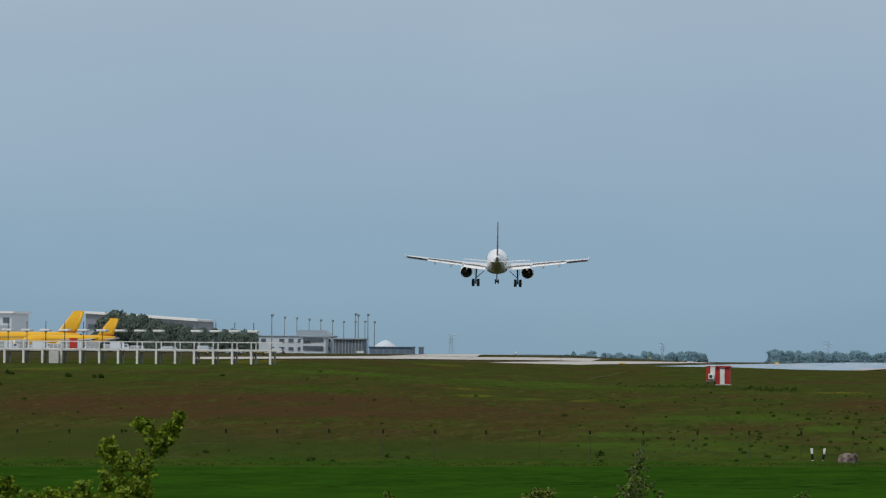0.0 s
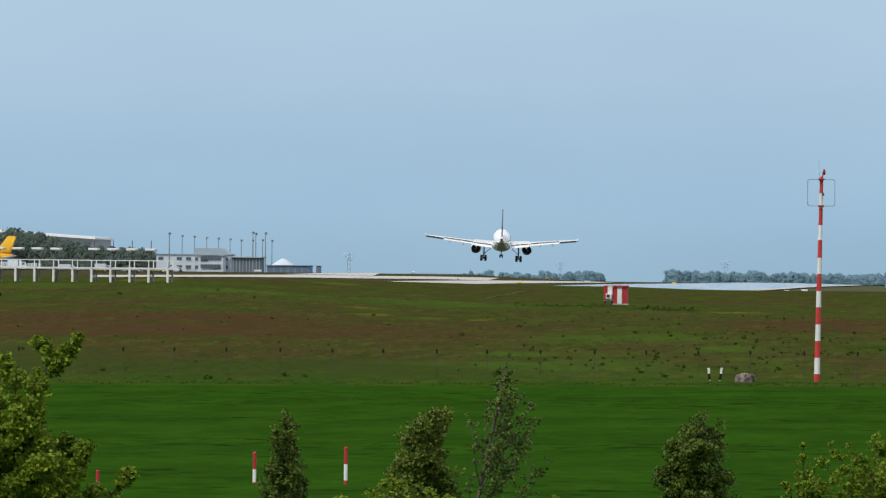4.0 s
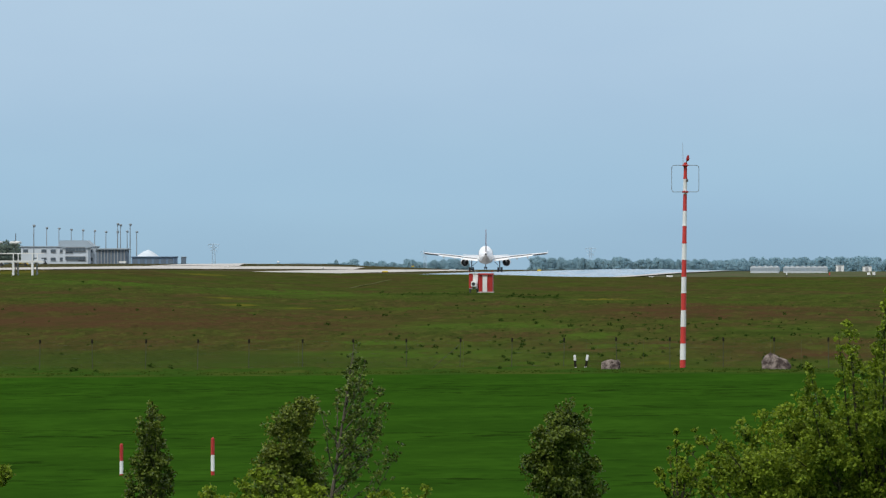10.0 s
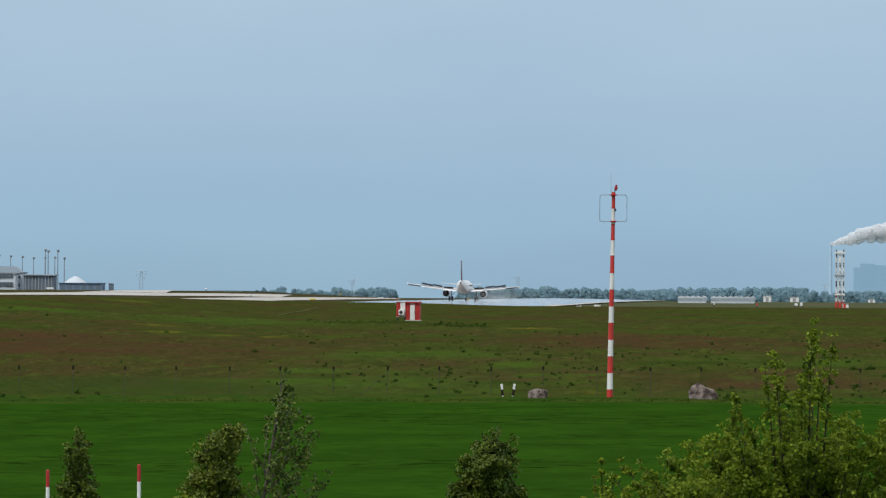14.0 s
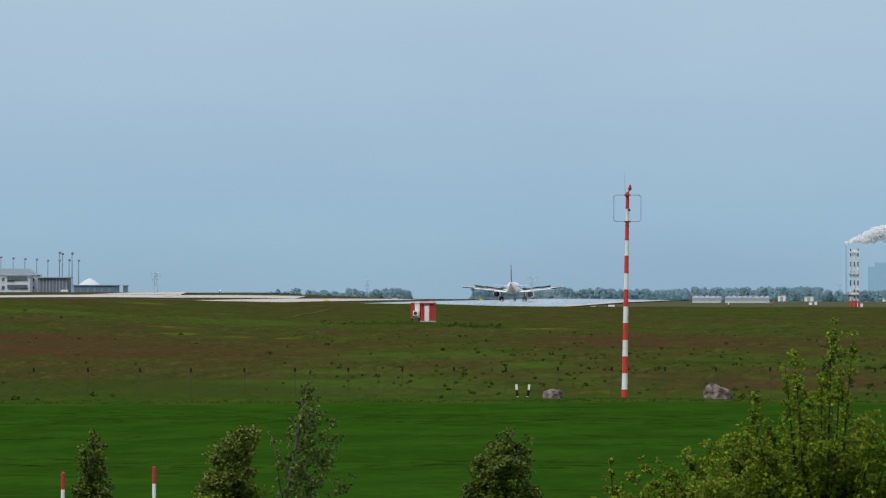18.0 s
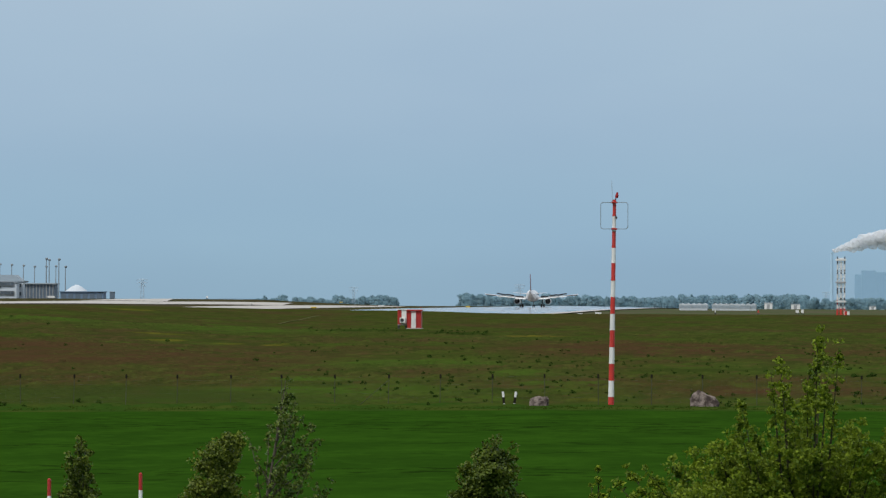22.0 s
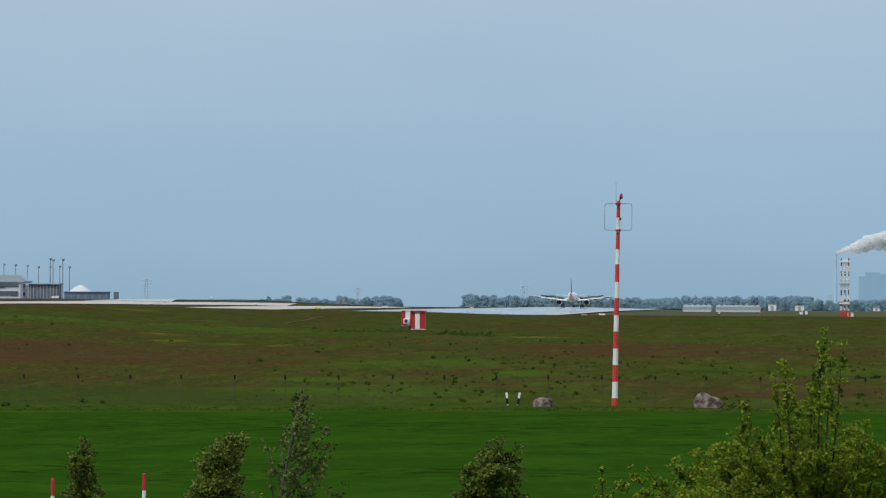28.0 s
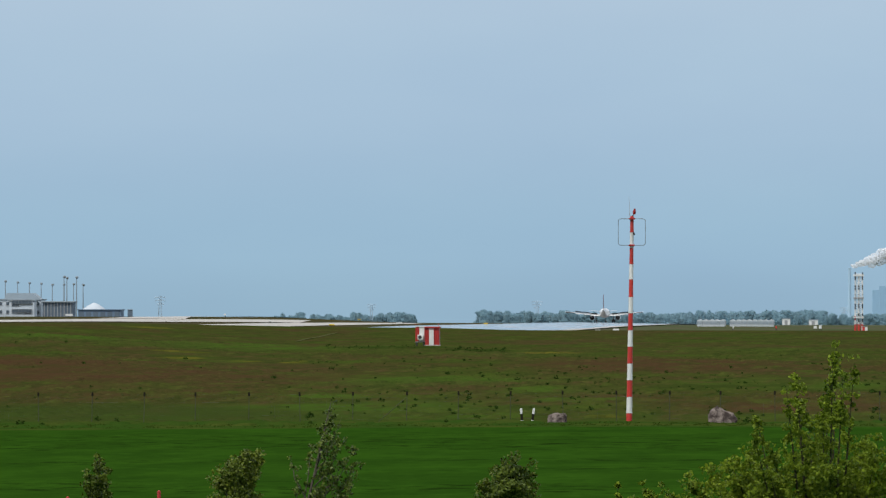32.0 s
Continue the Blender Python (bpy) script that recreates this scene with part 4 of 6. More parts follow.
def stake(u, v_top, y, high=1.0):
    b = place(u, v_top, y)
    g = height(b.x, y)
    tall = b.z - g
    root = thing("boundary_stake", (b.x, y, g), "slim red and white banded stake standing in the crop", "stake", "boundary stakes")
    cuts = [0, max(tall - 0.95, 0.05), tall - 0.48, tall]
    for i, (a, c) in enumerate(zip(cuts, cuts[1:])):
        part("band", rod((0, 0, a), (0, 0, c), 0.056, None, 10), (M_SHELTER, M_WHITE, M_SHELTER)[i], root)
    part("cap", rod((0, 0, tall), (0, 0, tall + 0.03), 0.05, 0.02, 10), M_SHELTER, root)


for u, v in ((263, 825), (100, 836), (-181, 872)):
    stake(u, v, 212.0)


def fence():
    """Posts three metres apart with wire between them, along the meadow's edge."""
    root = thing("field_fence", (0, 420, height(-30, 420)), "old grey wire fence with thin posts along the meadow", "fence")
    z00 = height(-30, 420)
    step = 93.4 / 13000 * 420
    x0 = (1075 - 1540) / 13000 * 420
    posts = []
    for i in range(-18, 10):
        x = x0 + i * step + random.uniform(-0.06, 0.06)
        z = height(x, 420) - z00
        posts.append((x, z))
        lean = random.uniform(-0.05, 0.05)
        p = part("fence_post", rod((x, 0, z - 0.3), (x + lean, 0, z + 1.52), 0.019, 0.017, 8), M_FENCE, root)
        part("post_cap", rod((x + lean, 0, z + 1.52), (x + lean, 0, z + 1.74), 0.06, 0.05, 8), M_CAP, p)
    bm = bmesh.new()
    for (xa, za), (xb, zb) in zip(posts, posts[1:]):
        for h in (0.15, 0.4, 0.65, 0.9, 1.15, 1.4, 1.6):
            add_rod(bm, (xa, 0.03, za + h), (xb, 0.03, zb + h), 0.0009, None, 4)
        for j in range(1, 14):
            f = j / 14
            x, z = xa + (xb - xa) * f, za + (zb - za) * f
            add_rod(bm, (x, 0.03, z + 0.1), (x, 0.03, z + 1.6), 0.0005, None, 4)
    part("wire_mesh", bm, M_WIRE, root, "thin rusty wire mesh between the posts", "stuff")
    i = 14
    part("brace", rod((posts[i][0] - 1.6, 0, posts[i][1]), (posts[i][0], 0, posts[i][1] + 1.4), 0.014), M_FENCE, root)


fence()

# ---- buildings and aircraft across the airfield ----
freighter((*place(-429, 0, 2700).xy, height(place(-429, 0, 2700).x, 2700) + 0.3), 118, 1.05)
freighter((*place(-516, 0, 2830).xy, height(place(-516, 0, 2830).x, 2830) + 0.3), 118, 1.38)


def at_ground(u, y, lift=0.3):
    x = (u - 1540) / 13000 * y
    return Vector((x, y, height(x, y) + lift))


def hangar(u0, u1, v_left, v_right, y, deep, label, wall):
    a, b = at_ground(u0, y), at_ground(u1, y)
    wide = b.x - a.x
    zl, zr = place(0, v_left, y).z - a.z, place(0, v_right, y).z - a.z
    root = thing("hangar", a, label, "hangar")
    part("wall", loft([[Vector((0, yy, 0)), Vector((wide, yy, 0)), Vector((wide, yy, zr)), Vector((0, yy, zl))] for yy in (0, deep)], smooth=False), wall, root)
    part("roof", loft([[Vector((-1, yy, zl)), Vector((wide + 1, yy, zr)), Vector((wide + 1, yy, zr + 0.9)), Vector((-1, yy, zl + 0.9))] for yy in (-1.5, deep + 1)], smooth=False), M_WHITE, root)
    n = max(2, int(wide / 14))
    for i in range(n):
        part("door_leaf", box((i + 0.06) * wide / n, (i + 0.94) * wide / n, -0.35, -0.02, 0, min(zl, zr) * 0.72, 0.0), M_ROOF, root)
    for i in range(n * 3):
        part("window", box((i + 0.2) * wide / n / 3, (i + 0.8) * wide / n / 3, -0.3, -0.02, min(zl, zr) * 0.78, min(zl, zr) * 0.9, 0.0), M_GLASS, root)
    return root


hangar(-392, -194, 446, 459, 3150, 60, "large hangar, shade painted into its walls, with a long white sloping roof", M_HANGAR)
hangar(-640, -526, 446, 447, 3250, 50, "pale flat-roofed hangar beside the apron", M_CLAD)


def office(u0, u1, v_top, y, deep, storeys, label, wall=None, gap=3.2, roof_u=None):
    a, b = at_ground(u0, y), at_ground(u1, y)
    wide, tall = b.x - a.x, place(0, v_top, y).z - a.z
    root = thing("office_building", a, label, "building")
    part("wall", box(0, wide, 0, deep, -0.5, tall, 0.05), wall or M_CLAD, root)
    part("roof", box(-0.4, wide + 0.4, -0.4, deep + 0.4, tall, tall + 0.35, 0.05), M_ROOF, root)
    n = max(2, int(wide / gap))
    for s in range(storeys):
        z0 = tall * (s + 0.35) / storeys
        for i in range(n):
            x = (i + 0.5) * wide / n
            if (i * 7 + s * 3) % 5 == 0:
                continue
            w = part("window", box(x - gap * 0.28, x + gap * 0.28, -0.12, 0.02, z0, z0 + tall * 0.38 / storeys), M_GLASS, root)
            part("sill", box(x - gap * 0.32, x + gap * 0.32, -0.2, -0.0, z0 - 0.14, z0 - 0.02), M_GREY, w)
    if roof_u:
        p, q = (roof_u[0] - u0) / 13000 * y, (roof_u[1] - u0) / 13000 * y
        zt = place(0, roof_u[2], y).z - a.z
        part("upper_roof", loft([[Vector((p, yy, tall)), Vector((q + 3, yy, tall)), Vector((q, yy, zt)), Vector((p + 1, yy, zt))] for yy in (2, deep - 2)], smooth=False), M_ROOF, root)
    return root


office(-80, 52, 485, 2600, 14, 2, "white two-storey office building with ribbon windows", roof_u=(-16, 36, 473))
stairs = office(-5, 40, 487, 2590, 9, 2, "glazed stair hall of the white office", M_CLAD, 4.5)
for z0, z1 in ((1.2, 2.6), (4.2, 5.8)):
    band = part("window_band", box(0.9, 8.1, -0.42, -0.2, z0, z1, 0.02), M_GREY, stairs, "long ribbon window with dark panes")
    for i in range(6):
        part("pane", box(1.0 + i * 1.18, 2.1 + i * 1.18, -0.47, -0.425, z0 + 0.12, z1 - 0.12), M_GLASS, band)
# dark columned hall
g = at_ground(55, 2560)
hall = thing("columned_hall", g, "dark blue-grey hall with tall upright wall ribs", "building")
wide, tall = 53 / 13000 * 2560, place(0, 489.5, 2560).z - g.z
part("wall", box(0, wide, 0, 10, -0.5, tall), M_BLUE, hall)
part("roof", box(-0.6, wide + 0.6, -0.9, 10.6, tall, tall + 0.45, 0.05), M_ROOF, hall)
for i in range(9):
    x = (i + 0.5) * wide / 9
    part("rib", box(x - 0.14, x + 0.14, -0.3, -0.02, -0.4, tall), M_GREY, hall)
# low blue shed and white tent roof
g = at_ground(118, 2620)
shed = thing("low_shed", g, "long low blue-grey shed with a flat roof", "building")
wide, tall = 76 / 13000 * 2620, place(0, 503, 2620).z - g.z
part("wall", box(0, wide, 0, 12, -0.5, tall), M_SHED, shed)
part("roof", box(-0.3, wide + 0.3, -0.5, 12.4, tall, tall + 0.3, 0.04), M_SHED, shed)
for i in range(6):
    part("door_leaf", box((i + 0.15) * wide / 6, (i + 0.85) * wide / 6, -0.15, -0.02, 0, tall * 0.75), M_BLUE, shed)
g = at_ground(147, 2720)
tent = thing("salt_dome", g, "white conical salt store roof", "building")
h = place(0, 490, 2720).z - g.z
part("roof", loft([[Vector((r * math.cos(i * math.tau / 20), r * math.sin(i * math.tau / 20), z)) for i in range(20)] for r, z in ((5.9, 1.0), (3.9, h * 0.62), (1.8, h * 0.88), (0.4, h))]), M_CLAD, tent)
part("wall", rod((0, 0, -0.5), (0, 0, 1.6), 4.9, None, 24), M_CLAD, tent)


# trucks, container stacks and vans on the apron


def container_stack(u, y, tall, wide, mats):
    g = at_ground(u, y)
    s = thing("container_stack", g, "stack of pale metal cargo containers on the apron", "container", "apron containers")
    n = max(1, round(tall / 1.6))
    for i in range(n):
        z0, z1 = 0.25 + i * tall / n, 0.22 + (i + 1) * tall / n
        c = part("container", box(-wide / 2, wide / 2, 0, 2.0, z0, z1 - 0.03, 0.06), mats[i % len(mats)], s)
        for j in range(3):
            x = -wide / 2 + wide * (j + 0.5) / 3
            part("door_panel", box(x - wide * 0.14, x + wide * 0.14, -0.05, -0.005, z0 + 0.15, z1 - 0.2), M_GREY, c)
    part("pallet", box(-wide / 2 - 0.1, wide / 2 + 0.1, -0.1, 2.1, -0.1, 0.24, 0.02), M_DARK, s)


def apron_truck(u, y, long, tall, paint, label):
    g = at_ground(u, y)
    s = thing("apron_truck", g, label, "truck", "apron vehicles")
    part("load_body", box(-long / 2, long * 0.2, -1.1, 1.1, 0.75, tall, 0.06), paint, s)
    cab = part("cab", loft([[Vector((x, yy, z)) for x, z in ((long * 0.22, 0.5), (long / 2, 0.5), (long / 2, tall * 0.45), (long * 0.42, tall * 0.82), (long * 0.22, tall * 0.82))] for yy in (-1.05, 1.05)], smooth=False), paint, s)
    part("side_window", box(long * 0.27, long * 0.42, -1.08, -1.055, tall * 0.48, tall * 0.74), M_GLASS, cab)
    part("chassis", box(-long / 2, long / 2 - 0.1, -0.9, 0.9, 0.45, 0.74), M_DARK, s)
    for x in (-long * 0.36, long * 0.34):
        for yy in (-1.0, 1.0):
            part("wheel", rod((x, yy - 0.14, 0.45), (x, yy + 0.14, 0.45), 0.45, None, 12), M_BLACK, s)


for k, u in enumerate((-548, -530, -508, -487, -470, -446, -428, -404, -380, -352, -330, -300)):
    if k % 3 == 1:
        apron_truck(u, 2480 + 12 * (k % 4), 6.5, 3.0, M_CLAD, "white apron truck beside the parked aircraft")
    else:
        container_stack(u, 2470 + 14 * (k % 5), (3.2, 2.2, 3.6, 1.7)[k % 4], (3.2, 2.4, 4.4)[k % 3], (M_CLAD, M_GALV, M_BOX))
for u, y, long, tall, m, lab in ((-183, 1960, 3.6, 1.5, M_SIGN, "small yellow van on the perimeter road"), (-176, 2060, 4.4, 2.3, M_CLAD, "white van on the perimeter road"), (-122, 1980, 3.4, 1.6, M_CLAD, "white van on the perimeter road"), (-80, 1960, 3.8, 1.5, M_SIGN, "small yellow van on the perimeter road"), (-240, 2080, 4.6, 2.0, M_CLAD, "white van on the perimeter road"), (-44, 2120, 3.6, 1.6, M_CLAD, "white van on the perimeter road")):
    apron_truck(u, y, long, tall, m, lab)

# flood-light poles of the apron
for u, v, y in ((-53, 445, 2500), (-30, 449, 2900), (-8, 450, 2900), (14, 452, 2950), (35, 453, 2950), (56, 454, 3000), (76, 456, 3000), (97, 442, 2700), (102, 444, 2800), (96.5, 456, 3000), (114, 455, 3000), (119.3, 443, 2650), (131, 456, 2900)):
    g = at_ground(u - 4, y, -0.1)
    tall = place(u, v + 3, y).z - g.z
    f = thing("floodlight_pole", g, "slim grey apron floodlight pole with a lamp head", "light pole", "apron floodlights")
    part("pole", rod((0, 0, -0.2), (0, 0, tall), 0.24, 0.14, 8), M_POLE, f)
    part("lamp_head", loft([ell(0.12, yy, tall + 0.25, rr, rr * 0.75, 12) for yy, rr in ((-0.5, 0.3), (-0.3, 0.55), (0.3, 0.55), (0.5, 0.3))]), M_POLE, f)
    part("lamp_bracket", box(-0.12, 0.55, -0.2, 0.2, tall - 0.3, tall - 0.14), M_POLE, f)


def pylon(u, v_top, y, label):
    """A lattice pylon with a broad head of three short arms."""
    g = at_ground(u, y)
    tall = place(u, v_top, y).z - g.z
    p = thing("power_pylon", g, label, "pylon")
    w = tall * 0.075
    for sx in (-1, 1):
        for sy in (-1, 1):
            part("leg", rod((sx * w, sy * w, -0.3), (sx * w * 0.45, sy * w * 0.45, tall), 0.13, 0.1, 5), M_PYLON, p)
    for f, reach in ((0.74, 0.12), (0.86, 0.17), (0.97, 0.2)):
        bm = bmesh.new()
        for s in (-1, 1):
            add_rod(bm, (0, 0, tall * f), (s * tall * reach, 0, tall * f), 0.13, None, 5)
            add_rod(bm, (0, 0, tall * (f + 0.05)), (s * tall * reach, 0, tall * f), 0.08, None, 5)
            add_rod(bm, (s * tall * reach, 0, tall * f), (s * tall * reach, 0, tall * (f - 0.06)), 0.1, None, 5)
        part("cross_arm", bm, M_PYLON, p)
    bm = bmesh.new()
    for i in range(8):
        z0, z1 = tall * i / 8, tall * (i + 1) / 8
        a, b = w * (1 - 0.55 * i / 8), w * (1 - 0.55 * (i + 1) / 8)
        add_rod(bm, (-a, -a, z0), (b, -b, z1), 0.07, None, 4)
        add_rod(bm, (a, -a, z0), (-b, -b, z1), 0.07, None, 4)
    part("lattice", bm, M_PYLON, p)


pylon(264.5, 479, 3900, "slender power pylon beyond the airfield, paled by painted haze")
pylon(641, 492, 4500, "distant power pylon above the trees, paled by painted haze")
pylon(935, 486, 4450, "distant power pylon above the trees, paled by painted haze")
pylon(1478, 497, 4600, "distant power pylon above the trees, paled by painted haze")

# long low glasshouses and vans beyond the runway's far side
for u0, u1, bays in ((1218, 1268, 5), (1276, 1354, 8)):
    g = at_ground(u0, 2350, 0)
    house = thing("glasshouse", g, "long low pale glasshouse before the trees", "greenhouse")
    wide, tall = (u1 - u0) / 13000 * 2350, place(0, 518, 2350).z - g.z
    for i in range(bays):
        a, c = (i + 0.01) * wide / bays, (i + 0.99) * wide / bays
        bay = part("bay", loft([[Vector((a, yy, -0.3)), Vector((c, yy, -0.3)), Vector((c, yy, tall * 0.82)), Vector(((a + c) / 2, yy, tall)), Vector((a, yy, tall * 0.82))] for yy in (0, 14)], smooth=False), M_PALEROOF, house)
        for j in range(4):
            x = a + (c - a) * (j + 0.5) / 4
            part("pane", box(x - wide / bays * 0.10, x + wide / bays * 0.10, -0.06, -0.01, tall * 0.30, tall * 0.72), M_ROOF, bay)
for u, v, w, m, lab in ((1376, 517, 14, M_WHITE, "white flat-roofed shed near the trees"), (1424, 519, 16, M_WHITE, "white flat-roofed shed near the trees"), (1560, 526, 12, M_WHITE, "white parked trailer on the grass"), (1600, 525, 12, M_WHITE, "white parked trailer on the grass")):
    g = at_ground(u, 3000, 0)
    s = thing("small_shed", g, lab, "shed")
    tall, hw = max(1.4, place(0, v, 3000).z - g.z), w / 26000 * 3000
    part("wall", box(-hw, hw, 0, 4, -0.3, tall, 0.05), m, s)
    part("roof", box(-hw - 0.2, hw + 0.2, -0.2, 4.2, tall, tall + 0.2, 0.03), M_ROOF, s)
    part("door", box(-hw * 0.4, hw * 0.3, -0.06, -0.01, 0, tall * 0.8), M_GREY, s)


def runway_sign(u, y, w, h, m, lab, lift=0.25):
    g = at_ground(u, y, lift)
    s = thing("airfield_sign", g, lab, "sign", "airfield signs")
    w, h = w * 0.7, h * 0.65
    part("panel", box(-w / 2, w / 2, -0.12, 0.12, 0.25, 0.25 + h, 0.02), m, s)
    for x in (-w * 0.4, w * 0.4):
        part("foot", box(x - 0.06, x + 0.06, -0.08, 0.08, -0.4, 0.26), M_DARK, s)


for u, y, w, h, m in ((570, 2180, 2.4, 0.5, M_SIGN), (844, 2450, 1.9, 0.7, M_SIGN), (619, 2900, 1.8, 0.5, M_SIGN), (525, 1560, 1.8, 0.6, M_WHITE), (315, 1620, 1.9, 0.7, M_WHITE), (1043, 1600, 1.6, 0.5, M_WHITE), (1075, 1620, 2.0, 0.8, M_WHITE), (690, 2500, 3.0, 0.8, M_WHITE), (102, 2200, 3.2, 0.9, M_WHITE), (380, 2450, 0.8, 0.7, M_WHITE), (460, 2250, 0.7, 0.6, M_WHITE), (1282, 1900, 0.4, 1.0, M_WHITE), (1427, 1900, 1.2, 1.0, M_WHITE), (1436, 1900, 1.0, 1.3, M_WHITE), (1358, 1900, 0.5, 0.9, M_RED), (1305, 2400, 0.8, 1.2, M_WHITE)):
    runway_sign(u, y, w, h, m, "small yellow airfield sign on low feet" if m is M_SIGN else "small red marker on low feet" if m is M_RED else "small white airfield sign board on low feet")
for u in (8, 14):
    runway_sign(u, 1640, 3.4, 0.5, M_DARK, "low dark board on the grass")
g = at_ground(211, 2500, 0.1)
cab = thing("guard_cabin", g, "small dark cabin at the taxiway's end", "cabin")
part("wall", box(-0.8, 0.8, -0.8, 0.8, -0.2, 2.2), M_BLUE, cab)
part("roof", box(-1.0, 1.0, -1.0, 1.0, 2.2, 2.4), M_ROOF, cab)

# power station far behind: chimney, block and steam
g = at_ground(1487.5, 4800, 0)
stack = thing("tall_chimney", g, "slim chimney of a far power station, paled by painted haze", "chimney")
z_top = place(0, 428, 4800).z
part("shaft", rod((0, 0, -0.5), (0, 0, z_top - g.z), 1.25, 0.8, 14), M_STACK, stack)
part("rim", rod((0, 0, z_top - g.z - 0.2), (0, 0, z_top - g.z + 0.3), 0.9, None, 14), M_STACK, stack)
g = at_ground(1528, 4850, 0)
plant = thing("power_station", g, "huge boiler house beyond the airfield, painted haze blue", "power station")
for i, (a, b, v) in enumerate(((0, 12, 466), (12, 38, 459), (38, 90, 462))):
    part("block", box(a / 13000 * 4850, b / 13000 * 4850 - 0.1, 0, 15, -0.5, place(0, v, 4850).z - g.z), M_HAZEBLUE, plant)
puffs = []
head = place(1488, 426, 4790)
rs = random.Random(5)
for i in range(56):
    f = i / 55
    along = 0.4 + 64 * f ** 1.25
    r = 1.0 + 2.6 * min(1.0, along / 12.0) + 0.105 * max(0.0, along - 12.0)
    bm = bmesh.new()
    bmesh.ops.create_icosphere(bm, subdivisions=4 if i > 12 else 3, radius=1.0)
    off = Vector((rs.random() * 50, rs.random() * 50, rs.random() * 50))
    for q in bm.verts:
        d = 1 + 0.26 * noise.noise(q.co * 1.4 + off) + 0.12 * noise.noise(q.co * 3.6 + off) + 0.05 * noise.noise(q.co * 8 + off)
        q.co = q.co * d * r * 0.80
    for fc in bm.faces:
        fc.smooth = True
    me = bpy.data.meshes.new("steam_puff")
    bm.to_mesh(me)
    bm.free()
    me.materials.append(M_STEAM)
    ob = tagged(new("steam_puff", me), "billowing white steam puff drifting from the chimney", "steam", "steam plume")
    c = head + Vector((along, rs.uniform(-2, 2), 0.2 + along * 0.22 + rs.uniform(-0.32, 0.36) * r))
    puffs.append((ob, c, rs.uniform(-1, 1), r))

# fine spray that the wheels throw up from the wet runway: clouds of loose droplets
sprays = []
for i, (wide, tall, count) in enumerate(((7.0, 2.2, 9000), (8.0, 2.6, 8000), (12.0, 4.6, 14000), (14.0, 5.2, 14000))):
    r = np.random.RandomState(60 + i)
    verts, faces = [], []
    for _ in range(count):
        c = r.normal(size=3) * np.array((wide * 0.3, wide * 0.6, tall * 0.36))
        c[2] = abs(c[2])
        e = r.uniform(0.018, 0.042)
        a, b = r.normal(size=3), r.normal(size=3)
        a *= e / np.linalg.norm(a)
        b *= e / np.linalg.norm(b)
        k = len(verts)
        verts += [tuple(c - a), tuple(c + b), tuple(c + a), tuple(c - b)]
        faces.append((k, k + 1, k + 2, k + 3))
    sprays.append(tagged(raw("runway_spray", verts, faces, M_STEAM, kind="stuff"), "thin white water spray over the wet runway", "spray"))

# ---- woods and bushes far off ----


def clump_mesh(name, wide, tall, leaves, size, seed, mat, low=0.0, hang=1.0):
    """An uneven crown: leaf sprays of several sizes filling a handful of lobes, ragged at the rim."""
    r = np.random.RandomState(seed)
    lobes = [((0.0, 0.0, low + (tall - low) * 0.55), wide * 0.30, (tall - low) * 0.40)]
    for i in range(9):
        side, z = r.uniform(0, math.tau), r.uniform(0.16, 0.86)
        reach = wide * 0.30 * (1.1 - 0.8 * z)
        lobes.append(((math.cos(side) * reach, math.sin(side) * reach, low + (tall - low) * z), wide * r.uniform(0.13, 0.22), (tall - low) * r.uniform(0.09, 0.15)))
    verts, faces = [], []
    for i in range(leaves):
        c, rad, high = lobes[0] if r.uniform() < 0.25 else lobes[1 + r.randint(9)]
        d = r.normal(size=3)
        d /= np.linalg.norm(d)
        p = np.array(c) + d * np.array((rad, rad, high)) * r.uniform(0.45, 1.0) ** 0.3 * r.uniform(0.9, 1.1)
        p[2] = max(p[2], 0.1)
        # hang below 1 stands leaves upright, evening out light on the crown
        n = (d + r.normal(size=3) * 0.32) * np.array((1, 1, hang))
        a = np.cross(n, r.normal(size=3))
        a *= size * r.uniform(0.5, 1.3) / np.linalg.norm(a)
        b = np.cross(n / np.linalg.norm(n), a) * r.uniform(0.5, 0.9)
        k = len(verts)
        verts += [tuple(p - a), tuple(p + b), tuple(p + a), tuple(p - b)]
        faces.append((k, k + 1, k + 2, k + 3))
    me = bpy.data.meshes.new(name)
    me.from_pydata(verts, [], faces)
    me.materials.append(mat)
    return me


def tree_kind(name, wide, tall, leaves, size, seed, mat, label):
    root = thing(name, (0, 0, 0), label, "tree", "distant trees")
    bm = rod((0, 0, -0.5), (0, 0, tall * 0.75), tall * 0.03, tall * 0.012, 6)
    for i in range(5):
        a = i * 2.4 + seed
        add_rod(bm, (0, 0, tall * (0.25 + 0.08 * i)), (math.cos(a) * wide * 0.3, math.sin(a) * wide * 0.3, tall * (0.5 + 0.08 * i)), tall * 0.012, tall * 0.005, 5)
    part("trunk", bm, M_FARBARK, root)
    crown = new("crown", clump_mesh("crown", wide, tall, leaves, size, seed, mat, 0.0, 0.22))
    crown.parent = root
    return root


kinds = [tree_kind("far_tree", w, 7.0, 1700, 0.36, 11 + i, M_FARLEAF, "tree in a distant row, its colour paled blue by painted haze") for i, w in enumerate((7.0, 8.5, 4.2, 9.5, 5.2, 7.8))]
rt = random.Random(3)


